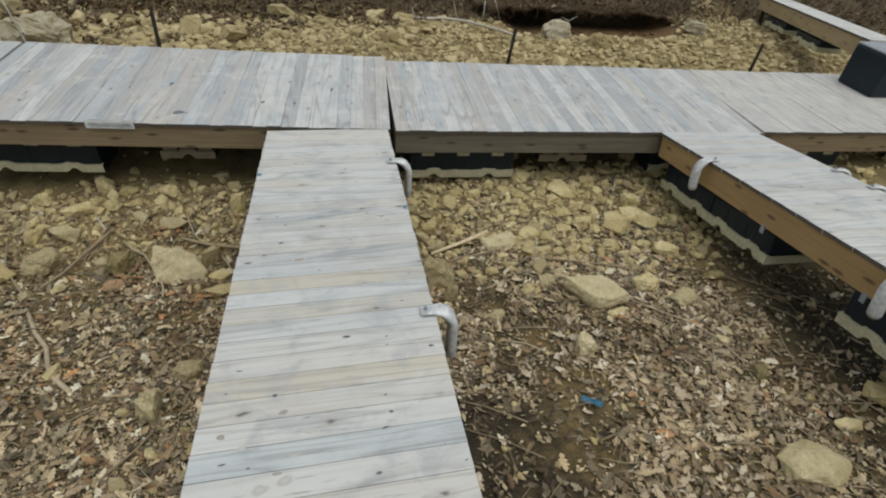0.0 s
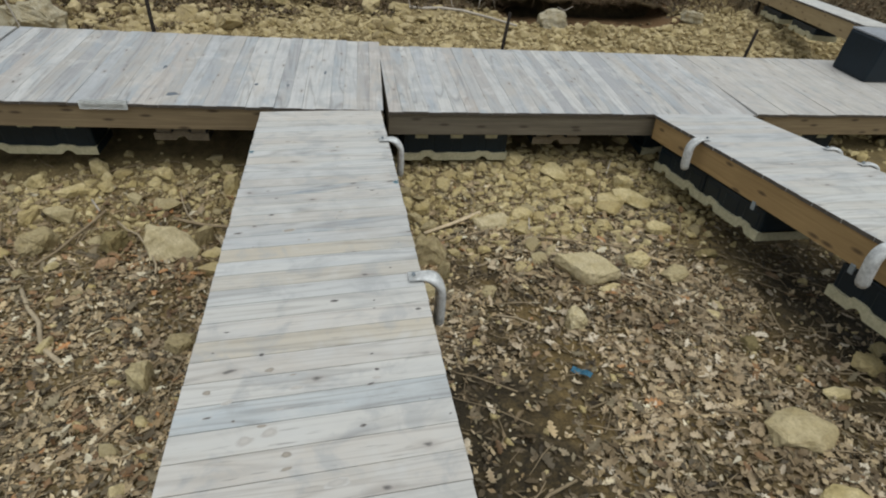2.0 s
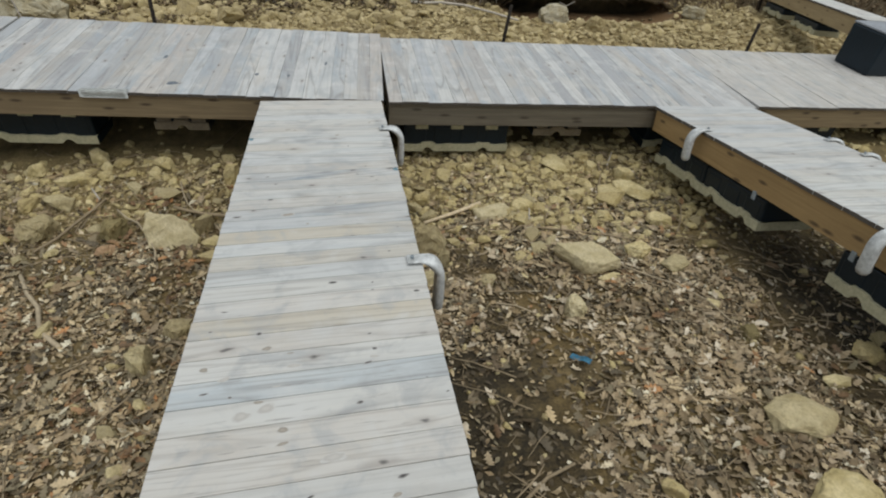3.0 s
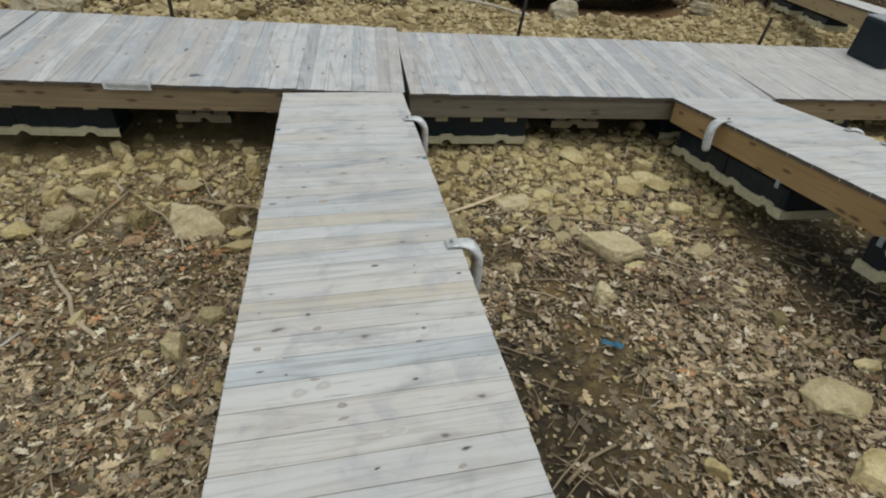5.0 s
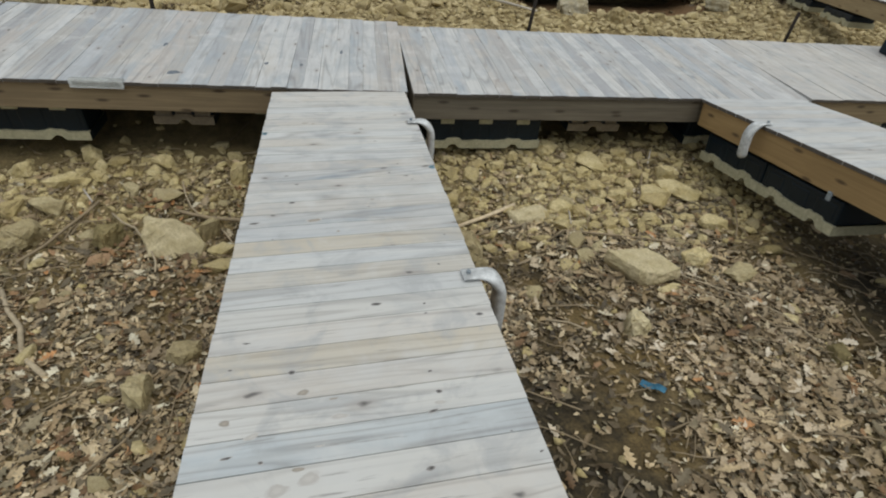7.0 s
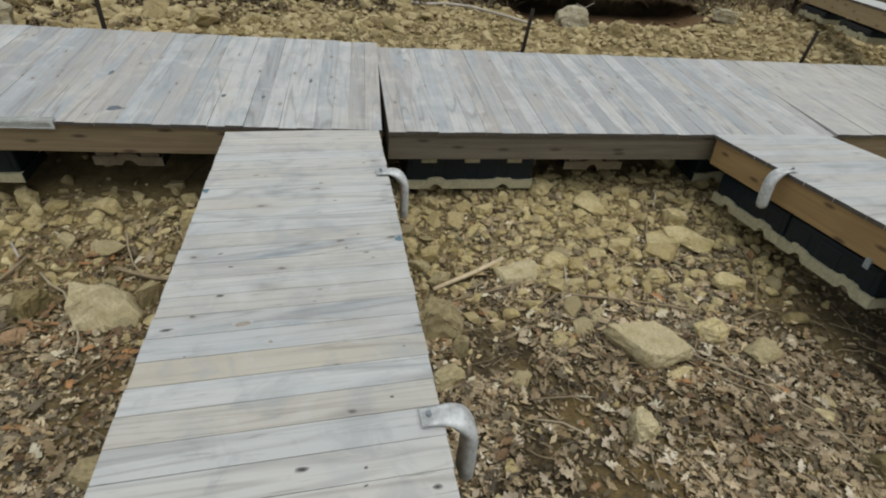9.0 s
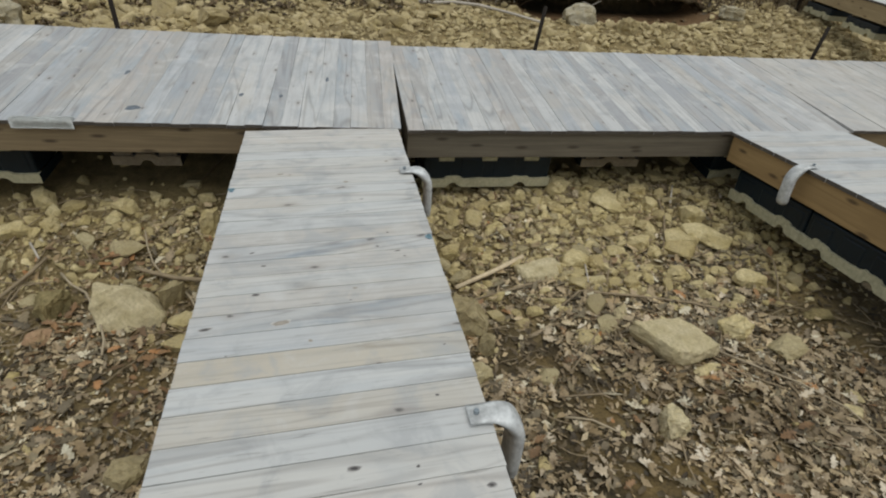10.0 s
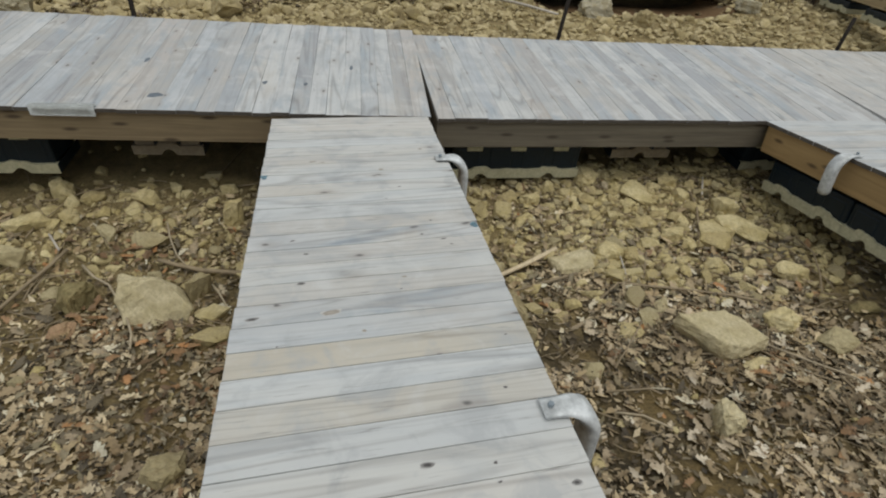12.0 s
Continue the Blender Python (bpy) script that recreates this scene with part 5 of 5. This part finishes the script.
stick("fallen_stick", on_ground(0.04, (-2.03, -3.10), (-1.89, -2.94), (-1.82, -2.82)), 0.008, 0.007, TWIG, "short brown stick on dead leaves")
stick("fallen_stick", on_ground(0.05, (2.46, -0.07), (2.41, -0.29), (2.28, -0.55), (2.15, -0.77)), 0.010, 0.007, TWIG, "thin bent stick over the stones")
stick("fallen_stick", on_ground(0.06, (2.73, 0.16), (2.55, -0.13)), 0.010, 0.008, DRIFT, "short pale stick on stones")
stick("fallen_stick", on_ground(0.06, (3.00, -0.86), (2.94, -1.11), (2.81, -1.34), (2.65, -1.55)), 0.008, 0.006, TWIG, "curved thin stick on the stones")
stick("fallen_stick", on_ground(0.06, (1.40, -0.80), (1.36, -0.95), (1.29, -1.15)), 0.008, 0.006, DRIFT, "pale twig leaning between stones")
stick("fallen_stick", on_ground(0.05, (1.64, -0.83), (1.47, -1.11)), 0.008, 0.006, TWIG, "short brown twig between stones")
stick("fallen_stick", on_ground(0.04, (0.96, -1.39), (1.19, -1.23), (1.59, -1.31), (2.00, -1.45), (2.16, -1.54)), 0.009, 0.011, TWIG, "long brown stick on leaves behind the slab")
stick("fallen_stick", on_ground(0.04, (2.14, -2.29), (2.16, -2.49), (2.23, -2.62), (2.55, -2.75)), 0.008, 0.005, TWIG, "thin brown stick on dead leaves")
stick("fallen_stick", on_ground(0.04, (1.80, -1.98), (1.91, -2.18), (2.1, -2.35)), 0.007, 0.005, TWIG, "thin twig beside the slab")
stick("fallen_stick", on_ground(0.03, (0.34, -4.05), (0.52, -3.92), (0.70, -3.86)), 0.012, 0.009, TWIG, "short brown stick on wet mud")
stick("fallen_stick", on_ground(0.05, (1.85, -1.95), (2.05, -2.16), (2.21, -2.33), (2.37, -2.54), (2.41, -2.83)), 0.007, 0.005, VINE, "long thin tan stick lying across dead leaves")
stick("fallen_stick", on_ground(0.04, (0.66, -2.32), (0.81, -2.36), (0.94, -2.46)), 0.008, 0.006, VINE, "short tan stick on muddy leaves")
stick("fallen_stick", on_ground(0.05, (1.22, -1.59), (1.05, -1.77), (0.83, -1.98)), 0.006, 0.005, TWIG, "thin brown twig beside the slab")
stick("fallen_stick", on_ground(0.04, (0.68, -2.16), (0.96, -2.17), (1.01, -2.22)), 0.007, 0.005, TWIG, "short brown twig on muddy leaves")
stick("driftwood_branch", [(0.85, 5.98, 0.80), (1.2, 5.9, 0.78), (1.55, 5.75, 0.83), (1.95, 5.45, 0.84), (2.4, 5.0, 0.80), (2.78, 4.62, 0.75)], 0.035, 0.018, DRIFT,
      "bleached driftwood branch lying on the shore", "branch",
      twigs=[([(1.3, 5.87, 0.8), (1.35, 5.8, 0.72), (1.28, 5.75, 0.64)], 0.012), ([(1.6, 5.72, 0.83), (1.62, 5.62, 0.73), (1.72, 5.6, 0.66)], 0.012),
             ([(1.0, 5.95, 0.8), (0.96, 6.0, 0.95), (1.06, 6.05, 1.02)], 0.010), ([(2.0, 5.42, 0.84), (2.1, 5.3, 0.76), (2.08, 5.22, 0.7)], 0.009)])
stick("grey_limb", [(-5.25, 5.9, 0.70), (-5.12, 6.1, 0.82), (-4.95, 6.4, 1.02)], 0.05, 0.035, plain("grey_bark", (0.30, 0.275, 0.235), 0.9), "broken grey limb leaning on the bank", "branch")
stick("pale_stick", [(-1.75, 7.0, 1.30), (-1.60, 6.9, 1.16), (-1.45, 6.8, 1.05)], 0.03, 0.025, DRIFT, "pale stick on the bank", "branch")
stick("pale_rod", [(-4.30, 2.6, ground_z(-4.3, 2.6) - 0.05), (-4.381, 2.6, 0.891), (-4.451, 2.6, 1.219), (-4.56, 2.6, 1.70)], 0.009, 0.009, DRIFT, "thin pale rod leaning behind the walkway", "rod")

# thin saplings and hanging strands on the bank
stick("sapling", [(7.87, 6.2, 0.70), (7.90, 6.2, 1.13), (8.0, 6.22, 1.6), (8.05, 6.25, 2.1)], 0.014, 0.006, BRUSH, "thin bare sapling at the foot of the bank", "sapling",
      twigs=[([(7.90, 6.2, 1.13), (7.78, 6.18, 1.45), (7.80, 6.2, 1.8)], 0.008), ([(7.97, 6.2, 1.45), (8.2, 6.2, 1.7), (8.3, 6.2, 2.0)], 0.006)])
for line in ([(1.70, 6.05, 1.40), (1.74, 6.0, 1.22), (1.83, 5.95, 0.86), (1.93, 5.93, 0.76)], [(1.92, 6.05, 1.55), (1.97, 6.0, 1.38), (2.05, 6.0, 1.15)],
             [(2.42, 6.05, 1.12), (2.39, 5.95, 0.95), (2.36, 5.95, 0.76)], [(2.55, 6.05, 1.25), (2.62, 5.95, 1.10), (2.72, 5.95, 0.82)],
             [(4.05, 6.0, 0.88), (4.18, 5.9, 0.83), (4.35, 5.9, 0.92)]):
    stick("root_strand", line, 0.012, 0.007, DRIFT, "pale bare root strand hanging on the bank", "root")

# ---- loose bits ----
bm = bmesh.new()
grid = [[bm.verts.new((x, y, z)) for x in np.linspace(0, 0.44, 12)] for y, z in ((0.05, 0.004), (0.02, 0.006), (-0.004, 0.005), (-0.008, -0.02), (-0.006, -0.045), (-0.010, -0.065))]
for row in grid:
    for v in row:
        v.co += Vector((0, 0.006 * noise.noise(v.co * 14), 0.005 * noise.noise(v.co * 11 + Vector((3, 0, 0)))))
for a, b in zip(grid, grid[1:]):
    for k in range(11):
        bm.faces.new((a[k], a[k + 1], b[k + 1], b[k]))
bmesh.ops.solidify(bm, geom=bm.faces[:], thickness=0.0025)
thing("plastic_film", left_m @ pose(1.34, 0.0, 0.004), "crumpled strip of milky plastic film folded over the dock edge", "plastic strip", data=mesh_of(bm, "plastic_film", FILM, True))

bm = bmesh.new()
grid = [[bm.verts.new((x, y, 0.012 * math.sin(x * 30) + 0.01 * noise.noise((x * 20, y * 20, 0)))) for y in (-0.022, -0.005, 0.012, 0.026)] for x in np.linspace(-0.075, 0.075, 9)]
for a, b in zip(grid, grid[1:]):
    for k in range(3):
        bm.faces.new((a[k], a[k + 1], b[k + 1], b[k]))
bmesh.ops.solidify(bm, geom=bm.faces[:], thickness=0.003)
thing("plastic_scrap", pose(1.085, -3.02, ground_z(1.085, -3.02) + 0.045, 8, -6, -48), "scrap of bright blue plastic on dead leaves", "plastic scrap", data=mesh_of(bm, "plastic_scrap", BLUE, True))

# ---- knots in the finger's boards: place across and along the deck, and length ----
def knot(dock, x, y, z, lean, size, slim, turn, material):
    bm = bmesh.new()
    rings = []
    for r, h in ((1.0, 0.0003), (0.8, 0.0008), (0.4, 0.001)):
        rings.append([bm.verts.new((size / 2 * r * math.cos(q) * (1 + 0.22 * math.sin(2 * q + x * 90) + 0.12 * math.sin(5 * q + y * 70)), size / 2 * slim * r * math.sin(q) * (1 + 0.24 * math.sin(3 * q + y * 70)), h))
                      for q in [2 * math.pi * k / 14 for k in range(14)]])
    for p, q in zip(rings, rings[1:]):
        for k in range(14):
            bm.faces.new((p[k], p[(k + 1) % 14], q[(k + 1) % 14], q[k]))
    bm.faces.new(rings[-1])
    part("knot", bm, material, dock, "", pose(x, y, z, 0, lean, turn), True)


DARK_SPOTS = ((0.144, -3.308, 0.035), (0.100, -3.454, 0.022), (0.333, -3.497, 0.040), (0.140, -3.854, 0.042), (0.252, -3.890, 0.022), (0.861, -3.574, 0.018), (0.879, -3.680, 0.030),
              (0.844, -3.768, 0.040), (1.175, -3.996, 0.024), (1.097, -3.900, 0.018), (0.602, -4.405, 0.040), (0.937, -4.375, 0.045), (0.271, -2.117, 0.050), (0.077, -2.335, 0.060),
              (0.189, -2.516, 0.018), (1.102, -2.579, 0.020), (1.022, -2.855, 0.022), (0.687, -3.129, 0.062), (0.902, -3.156, 0.018), (0.898, -3.224, 0.024), (1.134, -3.267, 0.034),
              (0.715, -2.215, 0.016), (0.797, -4.000, 0.034), (0.287, -1.877, 0.034), (0.985, -1.821, 0.036), (1.018, -1.875, 0.024), (0.880, -1.764, 0.024), (0.734, -1.349, 0.022),
              (0.827, -1.208, 0.036), (0.949, -1.625, 0.022), (0.218, -1.751, 0.032))
BROWN_SPOTS = ((0.114, -3.710, 0.045), (0.485, -4.095, 0.050), (0.488, -4.161, 0.055), (0.909, -4.448, 0.040), (0.373, -3.933, 0.040), (0.401, -2.335, 0.110), (0.380, -3.608, 0.045),
               (0.308, -0.803, 0.050), (0.371, -0.819, 0.026), (0.739, -0.956, 0.040), (1.037, -0.648, 0.034), (0.742, -2.125, 0.036), (0.532, -2.473, 0.026), (0.490, -3.655, 0.036))
FAINT_SPOTS = ((0.408, -3.974, 0.085), (0.312, -4.003, 0.075), (0.509, -3.740, 0.060), (0.213, -3.779, 0.055), (0.875, -3.735, 0.050), (0.683, -4.255, 0.120),
               (0.442, -0.606, 0.035), (0.202, -0.259, 0.035), (0.839, -0.465, 0.035), (0.442, -3.854, 0.030))
for spots, material in ((DARK_SPOTS, DARK_KNOT), (BROWN_SPOTS, BROWN_KNOT), (FAINT_SPOTS, FAINT_KNOT)):
    for x, y, size in spots:
        slim = 0.32 if size > 0.1 else 0.5 + 0.22 * math.sin(x * 40 + y * 23)
        knot(finger_dock, x, y, math.tan(radians(TWIST * y)) * (FIN_W - x), TWIST * y, size, slim, 6 + 14 * math.sin(y * 31), material)

# ---- faded blue paint on two board ends ----
PAINT = plain("faded_blue_paint", (0.28, 0.44, 0.52), 0.8, (0.6, 1.3), 60)
for x, y, l, w in ((0.022, -1.0, 0.04, 0.08), (1.178, -1.70, 0.04, 0.06)):
    bm = bmesh.new()
    bm.faces.new([bm.verts.new((l / 2 * math.cos(a) * (1 + 0.3 * math.sin(3 * a + y)), w / 2 * math.sin(a), 0.0006)) for a in [2 * math.pi * k / 12 for k in range(12)]])
    bmesh.ops.solidify(bm, geom=bm.faces[:], thickness=-0.0006)
    part("paint_smudge", bm, PAINT, finger_dock, "faded blue paint smudge", pose(x, y, math.tan(radians(TWIST * y)) * (FIN_W - x) + 0.0002))

# ---- the dark knot on the walkway ----
STAIN_KNOT = plain("blue_black_knot", (0.16, 0.185, 0.215), 0.8, (0.6, 1.3), 80)
for x, y, a, b in ((-2.154, 0.375, 0.055, 0.040), (-1.35, 0.62, 0.02, 0.03), (-1.02, 0.60, 0.016, 0.026), (-0.62, 0.95, 0.014, 0.05), (-2.35, 1.05, 0.018, 0.05)):
    at = left_m.inverted() @ Vector((x, y, 0.75 + 0.13 * y))
    bm = bmesh.new()
    ring = [bm.verts.new((a * math.cos(q) * (1 + 0.25 * math.sin(3 * q + x * 5)), b * math.sin(q) * (1 + 0.2 * math.sin(2 * q)), 0.0)) for q in [2 * math.pi * k / 16 for k in range(16)]]
    top = [bm.verts.new((v.co.x * 0.7, v.co.y * 0.7, 0.0012)) for v in ring]
    for k in range(16):
        bm.faces.new((ring[k], ring[(k + 1) % 16], top[(k + 1) % 16], top[k]))
    bm.faces.new(top)
    part("knot", bm, STAIN_KNOT, left_dock, "", pose(at.x, at.y, 0.0012), True)

# ---- deck boards ----
for job in decking:
    lay_boards(*job)
